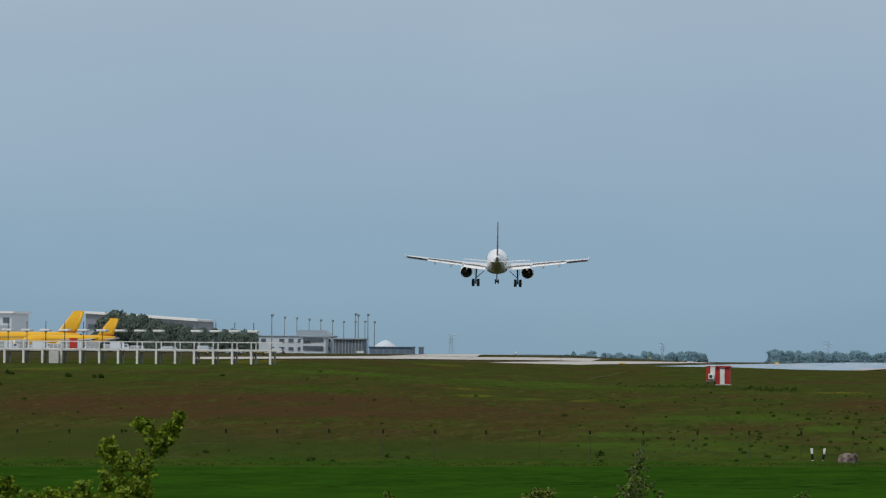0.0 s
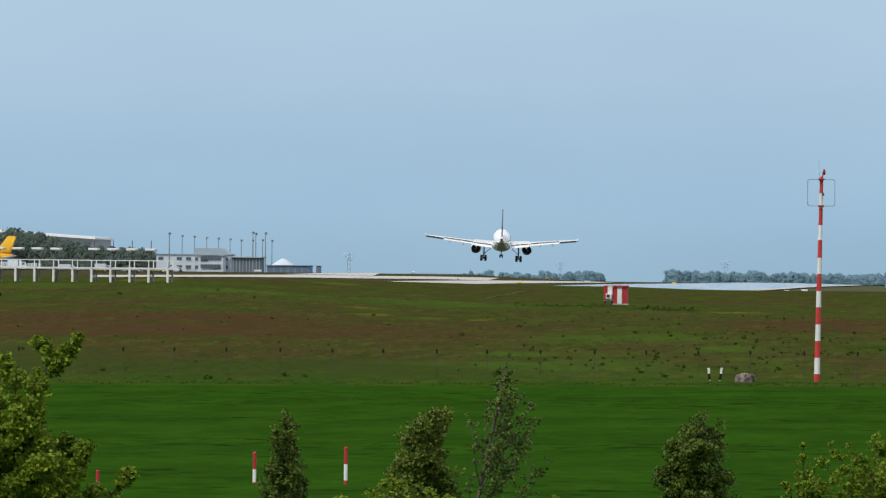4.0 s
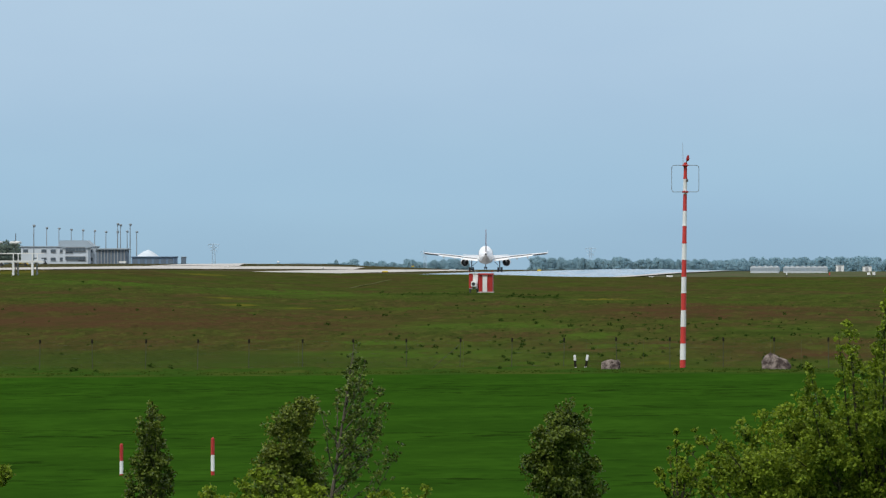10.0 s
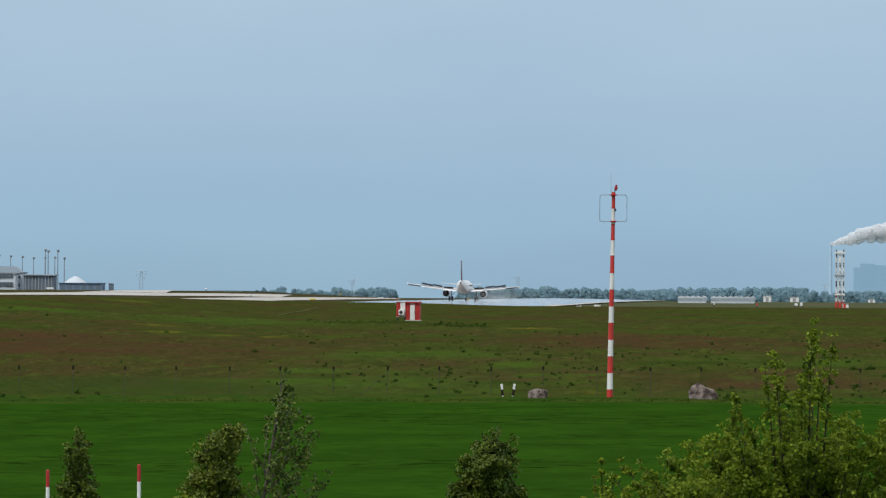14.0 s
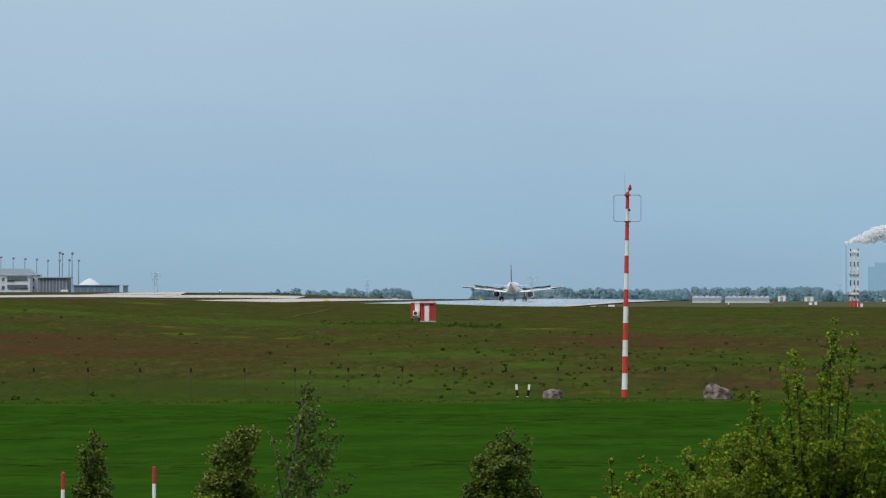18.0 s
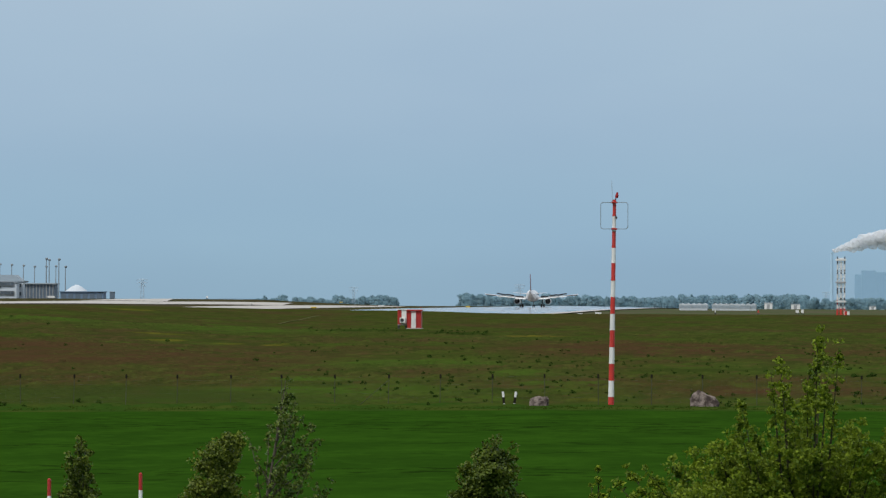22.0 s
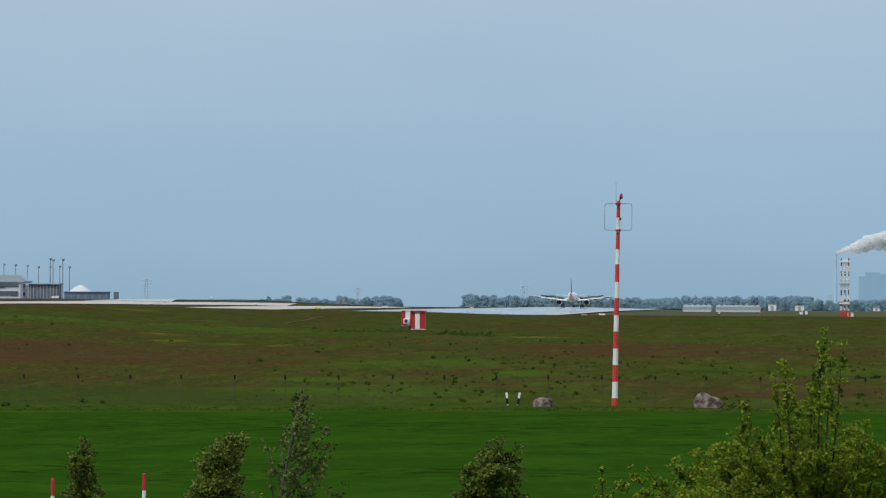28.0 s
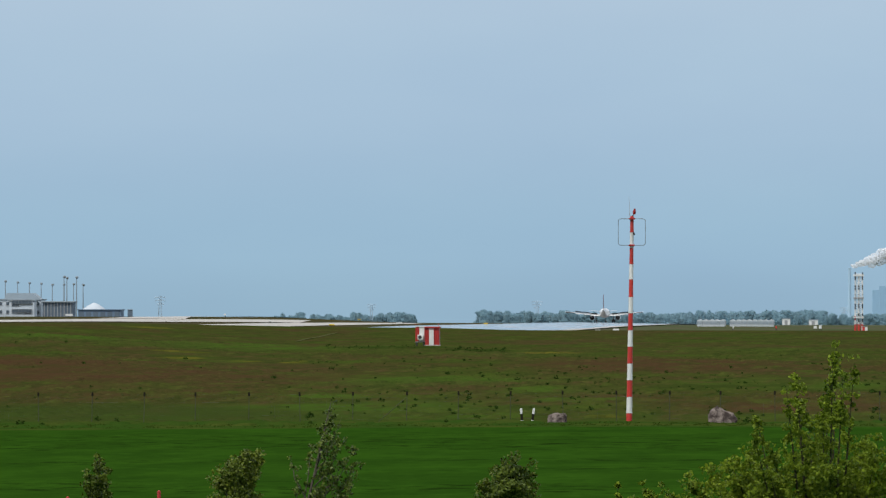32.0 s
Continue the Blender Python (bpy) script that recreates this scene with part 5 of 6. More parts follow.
def tree_row(u0, u1, v_lo, v_hi, y, step):
    u = u0
    while u < u1:
        yy = y + rt.uniform(-60, 60)
        g = at_ground(u, yy, -0.2)
        want = place(0, rt.uniform(v_lo, v_hi + 3), yy).z - g.z
        copy_thing(kinds[rt.randrange(6)], pose(*g, 0, 0, rt.uniform(0, 360)) @ Matrix.Scale(max(0.35, want / 7.0), 4))
        u += step * 0.52 * rt.uniform(0.5, 1.5)


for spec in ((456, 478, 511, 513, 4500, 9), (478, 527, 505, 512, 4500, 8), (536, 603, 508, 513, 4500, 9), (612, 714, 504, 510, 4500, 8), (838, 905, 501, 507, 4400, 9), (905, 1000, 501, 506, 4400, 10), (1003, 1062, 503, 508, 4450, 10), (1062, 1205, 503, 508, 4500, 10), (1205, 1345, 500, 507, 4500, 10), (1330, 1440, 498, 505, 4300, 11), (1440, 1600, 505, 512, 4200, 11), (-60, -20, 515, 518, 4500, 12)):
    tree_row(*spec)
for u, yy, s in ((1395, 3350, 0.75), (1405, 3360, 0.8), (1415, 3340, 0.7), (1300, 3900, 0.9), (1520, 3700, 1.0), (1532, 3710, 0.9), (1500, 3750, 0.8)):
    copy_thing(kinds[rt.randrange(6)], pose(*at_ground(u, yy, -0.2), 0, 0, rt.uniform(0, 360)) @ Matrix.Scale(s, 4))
near_kinds = [tree_kind("airfield_tree", 8.5, 8.0, 2600, 0.30, 31 + i, M_NEARWOOD, "dark rounded tree beside the apron") for i in range(3)]
for u, v, y, s in ((-342, 437, 2900, 1.0), (-353, 447, 2880, 1), (-332, 438, 2900, 1), (-316, 449, 2890, 1), (-300, 446, 2900, 1), (-286, 447, 2880, 1), (-270, 454, 2870, 1), (-248, 460, 2800, 1), (-225, 464, 2800, 1), (-205, 467, 2780, 1), (-185, 470, 2780, 1), (-160, 471, 2750, 1), (-140, 472, 2740, 1), (-125, 470, 2740, 1), (-108, 471, 2740, 1), (-95, 474, 2740, 1), (-84, 478, 2700, 1)):
    g = at_ground(u, y, -0.2)
    copy_thing(near_kinds[rt.randrange(3)], pose(*g, 0, 0, rt.uniform(0, 360)) @ Matrix.Scale((place(0, v, y).z - g.z) / 8.0, 4))
for k, root in enumerate(kinds + near_kinds):
    root.matrix_basis = pose(*at_ground(1610 + 12 * k, 4300, -0.2)) @ Matrix.Scale(0.8, 4)

# ---- meadow weeds and tufts ----
rw = np.random.RandomState(8)


def weeds(name, count, y0, y1, mat, label, w0, w1, blades, upright=1.0, u0=-560, u1=1620, patch=0.0):
    verts, faces = [], []
    made = 0
    while made < count:
        y = 1 / rw.uniform(1 / y1, 1 / y0)
        x = (rw.uniform(u0, u1) - 1540) / 13000 * y
        if patch and noise.noise((x * 0.07, y * 0.03, 9)) < patch:
            continue
        made += 1
        z, w = height(x, y), rw.uniform(w0, w1)
        for _ in range(blades):
            c = np.array((x + rw.normal() * w * 0.45, y + rw.normal() * w * 0.45, z))
            h = w * rw.uniform(0.4, 1.0) * upright
            d = rw.normal(size=2) * w * 0.25
            s = np.array((w * 0.16, rw.uniform(-0.1, 0.1) * w, 0)) * rw.uniform(0.5, 1.2)
            k = len(verts)
            verts += [tuple(c - s - (0, 0, 0.05)), tuple(c + s - (0, 0, 0.05)), tuple(c + s * 0.7 + (d[0] * 0.5, d[1] * 0.5, h * 0.6)), tuple(c + (d[0], d[1], h)), tuple(c - s * 0.8 + (d[0] * 0.4, d[1] * 0.4, h * 0.55))]
            faces.append((k, k + 1, k + 2, k + 3, k + 4))
    return tagged(raw(name, verts, faces, mat, kind="stuff"), label, "vegetation")


def leafy_weeds(name, count, y0, y1, mat, label, w0, w1, leaves, patch, u0=-560, u1=1620):
    """Round low herbs, each a heap of small leaves."""
    verts, faces = [], []
    made = 0
    while made < count:
        y = 1 / rw.uniform(1 / y1, 1 / y0)
        x = (rw.uniform(u0, u1) - 1540) / 13000 * y
        if noise.noise((x * 0.06, y * 0.02, 9)) < patch:
            continue
        made += 1
        z, w = height(x, y), rw.uniform(w0, w1) * (0.6 + 0.8 * rw.uniform() ** 2)
        for _ in range(leaves):
            d = rw.normal(size=3)
            d /= np.linalg.norm(d)
            c = np.array((x, y, z)) + d * np.array((w * 0.55, w * 0.55, w * 0.36)) * rw.uniform(0.4, 1.0) + np.array((0, 0, w * 0.25))
            a, b = rw.normal(size=3), rw.normal(size=3)
            a *= w * 0.17 / np.linalg.norm(a)
            b *= w * 0.12 / np.linalg.norm(b)
            k = len(verts)
            verts += [tuple(c - a), tuple(c + b), tuple(c + a), tuple(c - b)]
            faces.append((k, k + 1, k + 2, k + 3))
    return tagged(raw(name, verts, faces, mat, kind="stuff"), label, "vegetation")


leafy_weeds("meadow_weeds", 230, 416, 820, M_WEED, "dark green weed clumps dotted over the meadow", 0.14, 0.42, 40, -0.03, 480, 1620)
leafy_weeds("meadow_weeds", 46, 425, 860, M_WEED, "few dark weed clumps in the brown sorrel meadow", 0.2, 0.45, 36, -0.3, -560, 480)
leafy_weeds("verge_weeds", 26, 413, 432, M_WEED, "dark low weeds along the fence", 0.2, 0.5, 40, -0.2)


leafy_weeds("rank_weeds", 46, 840, 885, M_WEED, "dark rank weeds growing by the equipment shelter", 0.2, 0.48, 34, -1.0, 772, 880)
leafy_weeds("rank_weeds", 40, 850, 900, M_WEED, "dark rank weeds in a line across the meadow", 0.16, 0.36, 30, -1.0, 560, 718)
leafy_weeds("rank_weeds", 7, 424, 434, M_WEED, "dark leafy weeds in the fresh green meadow", 0.25, 0.5, 50, -1.0, 478, 545)
for lo, hi, near, far, n, w in ((-424, -412, 768, 778, 4, 0.7), (-376, -360, 762, 770, 5, 0.6), (-532, -518, 785, 795, 4, 0.6), (-488, -482, 548, 552, 2, 0.4), (-148, -138, 786, 792, 3, 0.5), (1526, 1542, 527, 533, 3, 0.6), (1552, 1562, 525, 530, 3, 0.6)):
    leafy_weeds("herb_patch", n, near, far, M_WEED, "dark broad-leaved herb patch in the meadow", w * 0.7, w, 60, -1.0, lo, hi)
leafy_weeds("sorrel_clumps", 170, 440, 720, M_WEED, "small dark herb clumps scattered in the brown meadow", 0.16, 0.42, 30, -0.3, 560, 1560)


def cushions(name, count, y0, y1, mat, label, w0, w1, patch, seed):
    """Low grass cushions: flat little mounds that break the meadow's surface."""
    r = np.random.RandomState(seed)
    verts, faces = [], []
    made = 0
    ring = [(math.cos(i * math.tau / 7), math.sin(i * math.tau / 7)) for i in range(7)]
    while made < count:
        y = 1 / r.uniform(1 / y1, 1 / y0)
        x = (r.uniform(-560, 1620) - 1540) / 13000 * y
        if noise.noise((x * 0.05, y * 0.012, seed)) < patch:
            continue
        made += 1
        w = r.uniform(w0, w1) * (0.5 + r.uniform() ** 2)
        h = w * r.uniform(0.08, 0.2)
        z, k = height(x, y), len(verts)
        for c, q in ring:
            e = r.uniform(0.7, 1.2)
            verts.append((x + c * w * e, y + q * w * e * 1.3, z - 0.06))
        for c, q in ring:
            e = r.uniform(0.4, 0.65)
            verts.append((x + c * w * e, y + q * w * e * 1.3, z + h * r.uniform(0.6, 0.9)))
        verts.append((x, y, z + h))
        for i in range(7):
            j = (i + 1) % 7
            faces += [(k + i, k + j, k + 7 + j, k + 7 + i), (k + 7 + i, k + 7 + j, k + 14)]
    ob = tagged(raw(name, verts, faces, mat, kind="stuff"), label, "vegetation")
    for f in ob.data.polygons:
        f.use_smooth = True
    return ob


cushions("meadow_cushions", 5500, 412, 880, M_GROUND, "low brown and green grass cushions in the meadow", 0.25, 0.9, -0.05, 12)
cushions("green_cushions", 5500, 410, 880, M_GROUND, "low fresh green grass cushions in the meadow", 0.25, 0.9, -0.02, 13)
weeds("crop_edge_tufts", 900, 405.5, 416, M_TUFT_G, "rank green grass where crop and verge meet", 0.12, 0.3, 4, 0.35)

# ---- near trees ----


def leafy(name, limbs, leaf, clumps, spread, mat, parent, seed, clump=0.09, per=30, label=""):
    """Leaves gathered in clumps along limbs, the leaves of a clump turned outward, so that dark gaps stay between."""
    r = np.random.RandomState(seed)
    weights = np.array([(b - a).length * (0.25 + s) for a, b, s in limbs])
    weights /= weights.sum()
    verts, faces = [], []
    for i in r.choice(len(limbs), clumps, p=weights):
        a, b, s = limbs[i]
        f = r.uniform(0.1, 1.06) ** 0.75
        c = np.array(a.lerp(b, f)) + r.normal(size=3) * spread * s * (1.1 - f * 0.7)
        size = clump * (0.45 + 0.55 * min(s, 1.3)) * r.uniform(0.6, 1.25)
        for _ in range(int(per * (0.35 + 0.5 * min(s, 1.3)) * r.uniform(0.6, 1.2)) + 3):
            d = r.normal(size=3)
            d /= np.linalg.norm(d)
            q = c + d * size * r.uniform(0.35, 1.0) * np.array((1.0, 1.0, 0.8))
            n = d * 0.6 + r.normal(size=3) * 0.75 + np.array((0, 0, 0.4))
            n /= np.linalg.norm(n)
            u = np.cross(n, r.normal(size=3))
            u /= np.linalg.norm(u)
            v = np.cross(n, u)
            l, w = leaf * r.uniform(0.65, 1.3), leaf * r.uniform(0.32, 0.5)
            k = len(verts)
            verts += [tuple(q - u * l * 0.5), tuple(q + v * w - n * w * 0.3), tuple(q + u * l * 0.55 - n * l * 0.12), tuple(q - v * w - n * w * 0.3)]
            faces.append((k, k + 1, k + 2))
            faces.append((k, k + 2, k + 3))
    return raw(name, verts, faces, mat, parent, label)


def near_tree(name, u, v_base_top, y, tips, leaf, count, spread, mat, bark, label, category, seed, root_width=0.5, fork_drop=1.6, clump=0.09, per=30, wood_scale=0.42, stem=False, drop=0):
    """tips: (u, v, fullness) for each limb's end; the limbs fork below from a stem that stands on the ground."""
    tips = [(tu, tv + drop, s) for tu, tv, s in tips]
    foot = place(u, 0, y)
    foot.z = height(foot.x, y)
    root = thing(name, foot, label, category)
    r = random.Random(seed)
    limbs = []
    wood = bmesh.new()
    top = place(u, v_base_top, y) - foot
    lead = min(tips, key=lambda q: q[1])
    crown_z = place(*lead[:2], y).z - foot.z
    fork = Vector((0, 0, max(0.6, top.z - fork_drop)))
    head_at = place(*lead[:2], y) - foot
    if stem:
        bend = Vector((head_at.x * 0.25, 0, head_at.z * 0.55))
        add_tube(wood, [Vector((0, 0, -0.3)), bend, bend.lerp(head_at, 0.55), head_at], [q * crown_z for q in (0.011, 0.006, 0.003, 0.0006)], 7)
    else:
        add_tube(wood, [Vector((0, 0, -0.3)), fork * 0.5 + Vector((r.uniform(-0.05, 0.05), 0, 0)), fork], [0.022 * crown_z, 0.017 * crown_z, 0.013 * crown_z], 8)
    for tu, tv, s in tips:
        e = place(tu, tv, y) - foot + Vector((0, r.uniform(-0.5, 0.5) * root_width * 2, 0))
        if stem:
            z = max(0.3, e.z - 0.28 - 0.9 * math.hypot(e.x - head_at.x * 0.6, e.y) - 0.12 * r.random())
            f = max(0.0, (z - head_at.z * 0.55) / (head_at.z * 0.45))
            fork = bend.lerp(head_at, f) if f > 0 else Vector((bend.x * z / bend.z, 0, z))
        m = fork.lerp(e, 0.5) + Vector(((e.x - fork.x) * 0.18, r.uniform(-0.1, 0.1), -0.12 * (e - fork).length * abs(e.x) / (abs(e.x) + e.z - fork.z + 0.3)))
        add_tube(wood, [fork, fork.lerp(m, 0.5) + Vector((r.uniform(-0.03, 0.03), 0, 0.02)), m, m.lerp(e, 0.6), e], [q * crown_z * wood_scale for q in (0.009, 0.007, 0.0045, 0.002, 0.0006)], 6)
        limbs.append((m, e, s))
        limbs.append((fork, m, s * (0.8 if stem else 1.5 if s > 0.45 else 0.6)))
        for _ in range(4):
            f = r.uniform(0.15, 0.85)
            c = m.lerp(e, f)
            t = c + Vector((r.uniform(-1, 1), r.uniform(-1, 1), r.uniform(-0.1, 0.9))) * spread * s * 1.7
            add_tube(wood, [c, c.lerp(t, 0.5) + Vector((0, 0, 0.02)), t], [q * crown_z * wood_scale for q in (0.0024, 0.0016, 0.0006)], 5)
            limbs.append((c, t, s * 0.55))
    part("trunk", wood, bark, root)
    leafy("crown", limbs, leaf, count, spread, mat, root, seed, clump, per)
    return root


sapling = near_tree("sapling", 150, 800, 100.0, ((158, 752, 0.35), (152, 764, 0.5), (162, 776, 0.6), (146, 784, 0.65), (169, 797, 0.6), (142, 806, 0.75), (154, 814, 0.8), (175, 824, 0.7), (136, 834, 0.85), (152, 842, 0.9), (178, 850, 0.8), (131, 862, 0.9), (150, 874, 1.0), (178, 886, 1.0), (126, 898, 1.0)), 0.042, 560, 0.10, M_LEAF_B, M_BARK, "slender young tree with dark green leaves", "tree", 21, clump=0.09, per=27, stem=True, drop=8)
poplar = near_tree("small_tree", 392, 790, 98.0, ((426, 747, 0.5), (412, 752, 0.7), (398, 765, 0.8), (416, 778, 0.8), (374, 790, 0.9), (402, 800, 1.0), (360, 830, 1.1), (420, 830, 1.1), (385, 850, 1.2), (348, 880, 1.2), (430, 890, 1.2), (392, 905, 1.3)), 0.045, 650, 0.14, M_LEAF_D, M_BARK, "bushy young tree with broad yellow-green leaves", "tree", 22, clump=0.12, per=42, stem=True, drop=13)
birch = near_tree("birch", 450, 720, 96.0, ((502, 662, 0.22), (498, 684, 0.26), (520, 690, 0.16), (494, 705, 0.34), (512, 722, 0.4), (524, 735, 0.45), (552, 738, 0.3), (558, 762, 0.35), (532, 768, 0.5), (508, 758, 0.42), (560, 792, 0.35), (536, 802, 0.45), (516, 812, 0.5), (470, 752, 0.25), (440, 768, 0.16), (585, 838, 0.26), (566, 848, 0.3), (525, 850, 0.42), (495, 820, 0.4), (456, 800, 0.2), (556, 885, 0.3), (500, 870, 0.4), (450, 880, 0.22)), 0.038, 630, 0.21, M_LEAF_C, M_BIRCHBARK, "young birch with thin grey-green foliage bent by wind", "tree", 23, clump=0.07, per=17, wood_scale=0.26, stem=True, drop=-7)
maple = near_tree("round_tree", 882, 800, 98.0, ((888, 765, 0.7), (872, 778, 0.8), (902, 780, 0.8), (855, 805, 1.0), (915, 808, 1.0), (885, 810, 1.2), (842, 845, 1.1), (925, 850, 1.1), (882, 860, 1.3), (852, 885, 1.2), (920, 890, 1.2), (888, 905, 1.3)), 0.045, 700, 0.14, M_LEAF_B, M_BARK, "dense young tree with dark green glossy leaves", "tree", 24, clump=0.12, per=42, stem=True, drop=8)
# the bush's full body: limbs in two rows under its rising outline
bush_body = [(1190 + 52 * i, max(768, 880 - 0.62 * (52 * i)) + (i % 2) * 14, 0.9) for i in range(7)] + [(1190 + 62 * i, 868 - (i % 3) * 14, 1.15) for i in range(7)]
tall_bush = near_tree("tall_bush", 1440, 760, 60.0, ((1457, 567, 0.27), (1452, 592, 0.24), (1490, 594, 0.2), (1470, 622, 0.26), (1442, 640, 0.28), (1436, 676, 0.3), (1387, 607, 0.26), (1372, 640, 0.26), (1392, 665, 0.28), (1410, 704, 0.34), (1430, 722, 0.38), (1317, 690, 0.13), (1318, 731, 0.2), (1395, 738, 0.45), (1345, 745, 0.6), (1305, 752, 0.5), (1275, 782, 0.7), (1235, 797, 0.6), (1200, 812, 0.5), (1150, 812, 0.16), (1119, 817, 0.18), (1092, 836, 0.16), (1165, 825, 0.35), (1085, 870, 0.4), (1140, 860, 0.5), (1210, 850, 0.9), (1290, 820, 1.0), (1350, 800, 1.0), (1430, 790, 1.1), (1502, 745, 0.6), (1533, 730, 0.5), (1560, 775, 0.8), (1490, 800, 1.1), (1600, 745, 0.7), (1640, 770, 0.8), (1690, 800, 1.0), *bush_body), 0.032, 3900, 0.16, M_LEAF_A, M_BARK, "wide yellow-green bush with tall leafy shoots", "bush", 25, 0.8, 1.2, clump=0.085, per=40)
left_bush = near_tree("broad_bush", -350, 800, 46.0, ((-312, 668, 0.2), (-340, 706, 0.35), (-385, 738, 0.6), (-350, 740, 0.6), (-300, 742, 0.5), (-280, 722, 0.3), (-300, 776, 0.8), (-245, 780, 0.5), (-420, 768, 0.8), (-500, 730, 0.4), (-470, 755, 0.6), (-540, 715, 0.5), (-420, 755, 0.5), (-350, 772, 0.6), (-290, 792, 0.7), (-230, 802, 0.6), (-180, 802, 0.4), (-110, 854, 0.35), (-260, 850, 0.9), (-380, 830, 0.9), (-180, 880, 0.7), (-460, 800, 0.9), (-540, 780, 1.0), (-590, 740, 0.9), (-320, 880, 1.0), (-430, 750, 0.6), (-400, 765, 0.7), (-370, 755, 0.5), (-300, 748, 0.4), (-272, 720, 0.25), (-440, 790, 1.0), (-340, 800, 0.9), (-290, 770, 0.7)), 0.031, 3100, 0.11, M_LEAF_A, M_BARK, "wide yellow-green bush shaken by the wind", "bush", 26, 0.6, 0.7, clump=0.075, per=36, drop=28)
thin_shoots = near_tree("young_shoots", 1083, 850, 66.0, ((1075, 806, 0.12), (1098, 838, 0.14), (1062, 842, 0.12), (1086, 862, 0.3), (1050, 880, 0.3), (1110, 885, 0.35)), 0.034, 120, 0.12, M_LEAF_A, M_BARK, "thin yellow-green shoots rising from a shrub", "shrub", 29, 0.2, 0.5, clump=0.06, per=24)
# the long shoot of that bush swings on its own
hinge_at = place(-330, 772, 46.0)
tip = place(-224, 637, 46.0) - hinge_at
sw = bmesh.new()
add_tube(sw, [Vector((0, 0, -0.05)), tip * 0.5 + Vector((-0.05, 0, 0)), tip], [0.014, 0.008, 0.003], 6)
side_limbs = [(Vector((0, 0, 0)), tip, 0.42), (tip * 0.55, tip * 0.55 + Vector((0.16, 0, 0.16)), 0.4), (tip * 0.3, tip * 0.3 + Vector((-0.2, 0, 0.2)), 0.5), (tip * 0.7, tip * 0.7 + Vector((-0.12, 0, 0.16)), 0.3)]
shoot_at = hinge_at - left_bush.matrix_basis.translation
me = bpy.data.meshes.new("shoot")
sw.to_mesh(me)
sw.free()
me.materials.append(M_BARK)
shoot = tagged(new("shoot", me), "long leafy shoot bending in the wind")
shoot.parent = left_bush
shoot.matrix_basis = Matrix.Translation(shoot_at)
leafy("shoot_leaves", side_limbs, 0.034, 150, 0.11, M_LEAF_A, shoot, 27, 0.07, 30)
low_shrub = near_tree("low_shrub", 520, 850, 75.0, ((332, 880, 0.4), (365, 892, 0.6), (300, 908, 0.8), (420, 918, 0.9), (560, 920, 0.8), (640, 925, 0.8), (250, 922, 0.8)), 0.045, 260, 0.12, M_LEAF_A, M_BARK, "low yellow-green shrub below the young trees", "bush", 28, 0.5, 0.8)


# ---- what moves ----


def swing(ob, rows):
    """Keys small tilts of a plant about its foot: seconds, degrees to the right, degrees away."""
    base = ob.matrix_basis.copy()
    walk(ob, [(t, base @ pose(0, 0, 0, b, a, 0)) for t, a, b in rows])


def gusts(seed, lean, amount, every=0.8):
    r = random.Random(seed)
    rows, t = [], 0.0
    while t < 32.0:
        rows.append((t, lean + r.uniform(-amount, amount), r.uniform(-amount, amount) * 0.4))
        t += every * r.uniform(0.8, 1.25)
    return rows + [(32.0, lean, 0.0)]


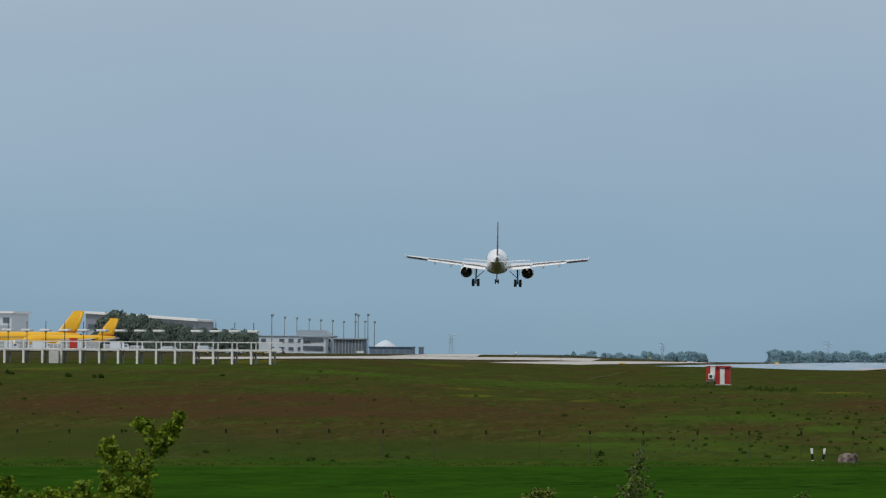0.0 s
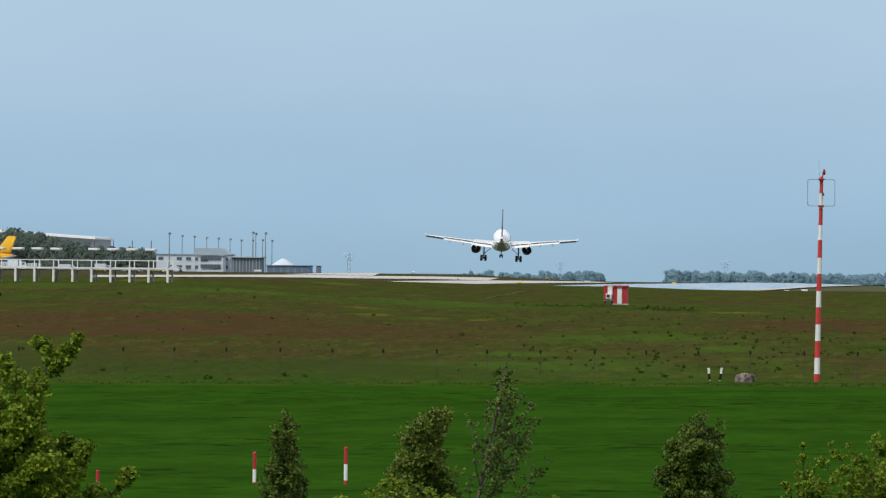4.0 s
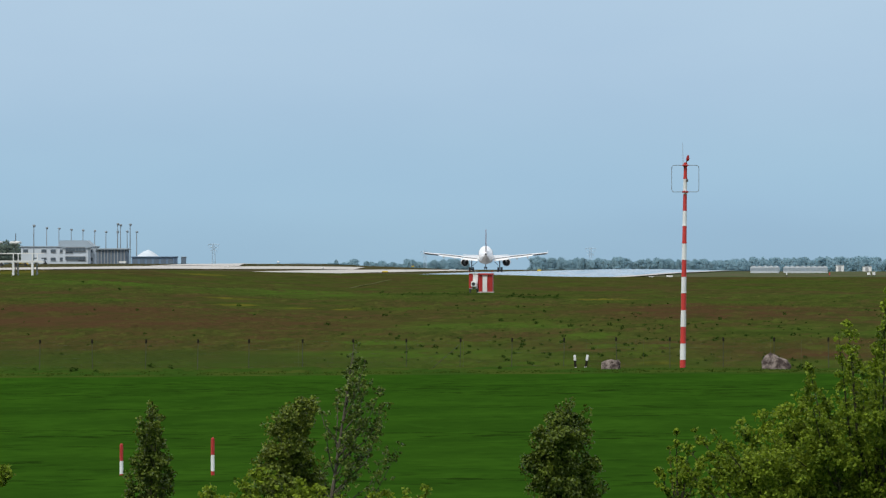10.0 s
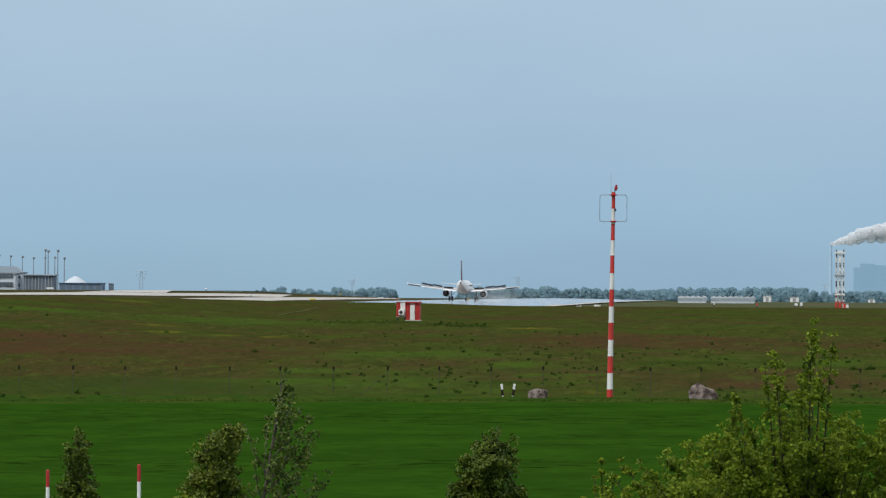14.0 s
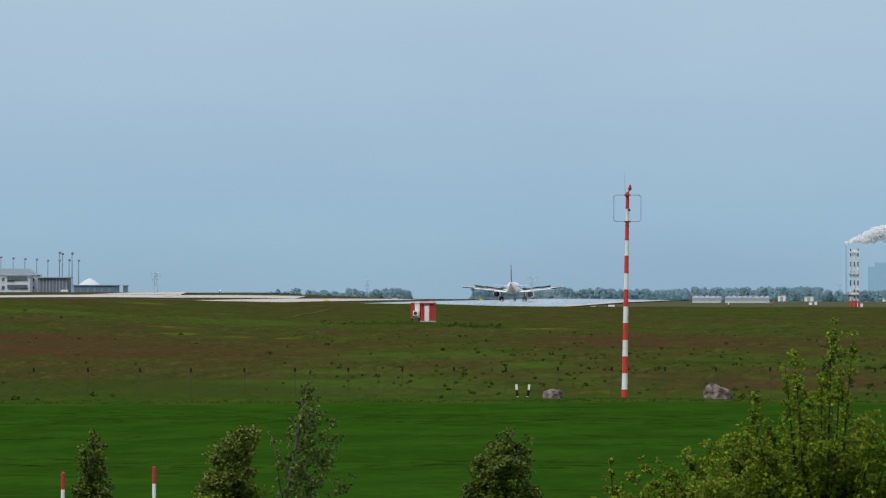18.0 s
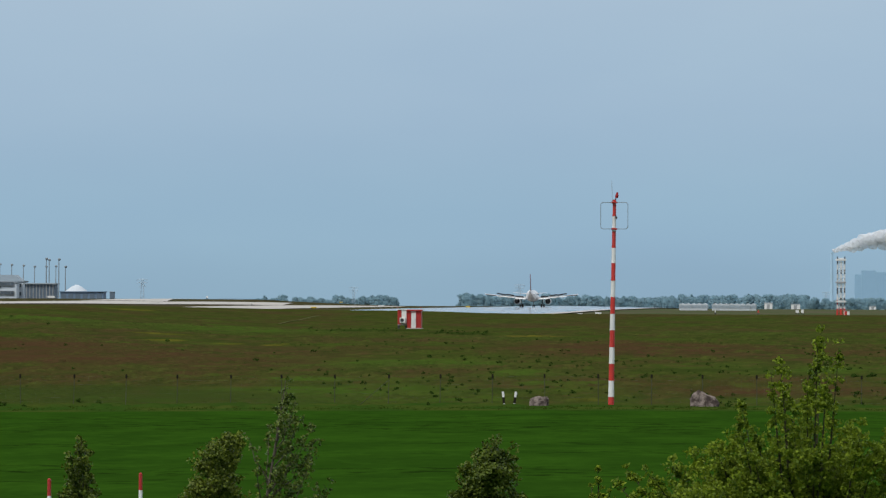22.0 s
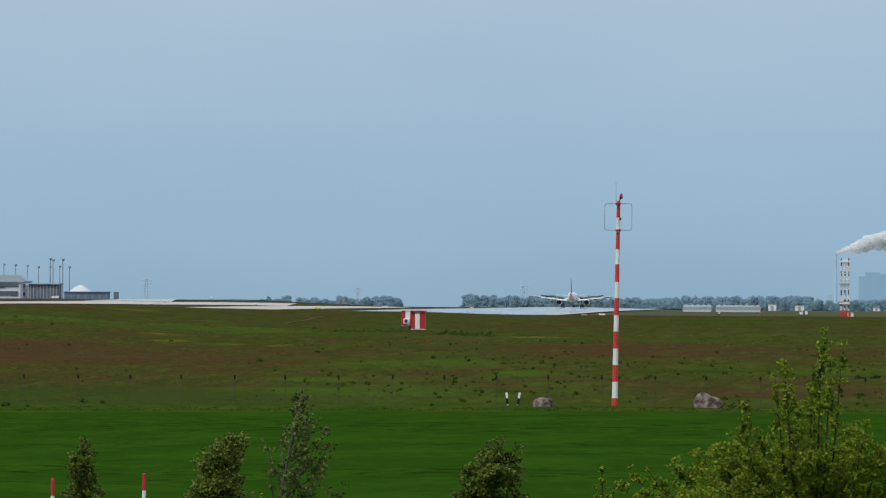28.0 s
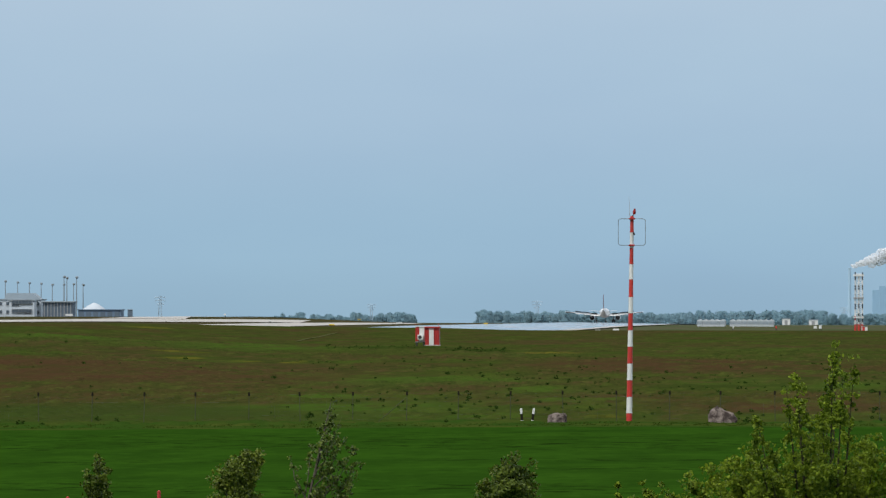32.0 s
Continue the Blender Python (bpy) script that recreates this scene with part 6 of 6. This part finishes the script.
def motions():
    # the airliner: seconds, across, along, wheels above the runway, nose up, bank, crab to the left
    flight = ((0, -126.2, 1373, 15.5, 3, 0.7, 5.2), (0.5, -126.7, 1410, 14.1, 3, 1.0, 5.2), (1, -127.0, 1447, 12.7, 3, 1.6, 5.2), (1.5, -127.3, 1482, 11.4, 3, 1.0, 5.0), (2, -127.4, 1517, 10.2, 3.1, 0.8, 4.8), (2.5, -127.5, 1551, 9.0, 3.2, 1.0, 4.7), (4.5, -127.1, 1680, 4.6, 3.8, 1.5, 4.3), (5.25, -126.6, 1728, 3.2, 3.9, 1.4, 4.2), (6, -126.2, 1775, 2.2, 4, 0.2, 4.1), (7.5, -125.2, 1871, 1.2, 3.7, 0.0, 3.8), (9, -124.2, 1965, 0.38, 3.4, 0, 3.6), (10, -123.4, 2028, 0.2, 3.2, 0, 3.6), (11, -122.4, 2090, 0.02, 2.4, 1.4, 3.8), (12, -121.7, 2148, 0, 1, 2, 5.2), (13, -121.2, 2205, 0, 0, 1.6, 2.4), (14.5, -122.4, 2290, 0, 0, 1.2, -0.9), (17, -122.9, 2440, 0, 0, 0.4, 0.3), (20, -122.7, 2615, 0, 0, 0, 0), (23, -121.9, 2785, 0, 0, 0, 0), (26, -121.7, 2950, 0, 0, 0, 0), (30, -121.8, 3165, 0, 0, 0, 0), (32, -122.0, 3270, 0, 0, 0, 0))
    rows = []
    for t, x, y, z, nose, bank, crab in flight:
        level = height(x, y) + 0.30 if t >= 11 else -0.05 * (11 - t) / 11 + 0.3
        stretch_out = 0.5 if t < 11 else 0.2
        rows.append((t, pose(x, y, z + level + stretch_out, nose, bank, crab)))
    walk(jet, rows)
    for flap, side in spoilers:
        base = flap.matrix_basis.copy()
        if abs(side) == 10:
            # the wings flex up in the air and droop once the wheels carry the weight
            hub = pose(side * 0.12, 0, 3.15)
            walk(flap, [(t, base @ hub @ pose(0, 0, 0, 0, a * -side / 10, 0) @ hub.inverted()) for t, a in ((0, 0.2), (10.5, 0.2), (12.5, -1.7), (32, -1.7))])
        elif side:
            walk(flap, [(t, base @ pose(0, 0, 0, a, 0, 0)) for t, a in ((0, 0), (11.2, 0), (12.4, -38), (32, -38))])
        else:
            # the legs hang long in the air and settle at touchdown
            walk(flap, [(t, base @ pose(0, 0, a)) for t, a in ((0, -0.5), (10, -0.5), (11, -0.2), (32, -0.2))])
    # spray waits hidden 22 m underground, rises behind the wheels and sinks back there
    for ob, (x, y0, y1, t0, t1) in zip(sprays, ((-116.8, 2112, 2150, 11.2, 13.6), (-121.5, 2125, 2150, 11.3, 13.2), (-110.5, 2170, 2225, 12.4, 17.0), (-107.0, 2215, 2290, 13.2, 18.5))):
        low, high = height(x, y0) - 22, height(x, y0) + 0.35
        walk(ob, [(t, pose(x + dx, y, z)) for t, dx, y, z in ((0, 0, y0, low), (t0, 0, y0, low), (t0 + 0.4, 0, y0, high), ((t0 + t1) / 2, 2.0, (y0 + y1) / 2, high), (t1, 4.0, y1, high - 0.4), (t1 + 4, 5.0, y1, low), (32, 5.0, y1, low))])
    # steam drifts and rolls slowly
    for ob, c, k, r in puffs:
        walk(ob, [(t, pose(c.x + (0.05 * t - 0.8) * (1 + r * 0.25), c.y, c.z + 0.012 * t * r * (1 + k), 0, 1.1 * t * k, 0.8 * t * k)) for t in (0, 8, 16, 24, 32)])
    swing(sapling, gusts(1, -0.1, 0.18))
    swing(poplar, gusts(2, 0.1, 0.2))
    swing(maple, gusts(4, 0.0, 0.2))
    swing(tall_bush, gusts(5, 0.3, 0.5))
    # the broad bush leans away up to 16 degrees to fit the camera's view
    swing(left_bush, ((0, -0.6, -5.5), (0.5, 0.4, -9), (1, 1.2, -12), (1.5, -0.4, -14.5), (2, -2.0, -16), (2.5, -2.0, -14), (3.5, -1.2, -8), (4.5, -0.4, -2), (5, 0.0, 0), (5.5, -1.2, -3), (6, -3.0, -8), (7, -2.2, -7), (9, 0.4, 0), (12, 0.5, 0), (22, 0.0, 0), (32, 0.3, 0)))
    base = shoot.matrix_basis.copy()
    walk(shoot, [(t, base @ pose(0, 0, 0, 0, a, 0)) for t, a in ((0, -3), (0.5, 14), (1, 42), (1.5, 34), (2, 20), (2.5, 6), (4.5, 1), (5, 4), (9, 0), (16, 8), (24, -3), (32, 4))])
    swing(low_shrub, gusts(7, 0.0, 0.5))
    swing(thin_shoots, gusts(8, 0.2, 0.6))
    # the birch bends with the gusts
    bends = ((0, 80), (0.5, 79), (1, 62), (1.5, 42), (2, 59), (2.5, 88), (3.5, 50), (4.5, 17), (5, 10), (5.5, 25), (6, 37), (6.5, 39), (7, 24), (7.5, 26), (8, 21), (8.5, 13), (9, 12), (9.5, 9), (10, 0), (11, -4), (12, -7), (13, -7), (13.5, -6), (14, 4), (14.5, 16), (16.5, 28), (18, 20), (20, -2), (22, 5), (24, 12), (26, 6), (28.5, 37), (29, 45), (29.5, 41), (30, 50), (30.5, 58), (31.25, 45), (32, 48))
    swing(birch, [(t, math.degrees(math.atan((k * 1.05 + 12) / 13000 * 96 / 4.6)), 0) for t, k in bends])


motions()
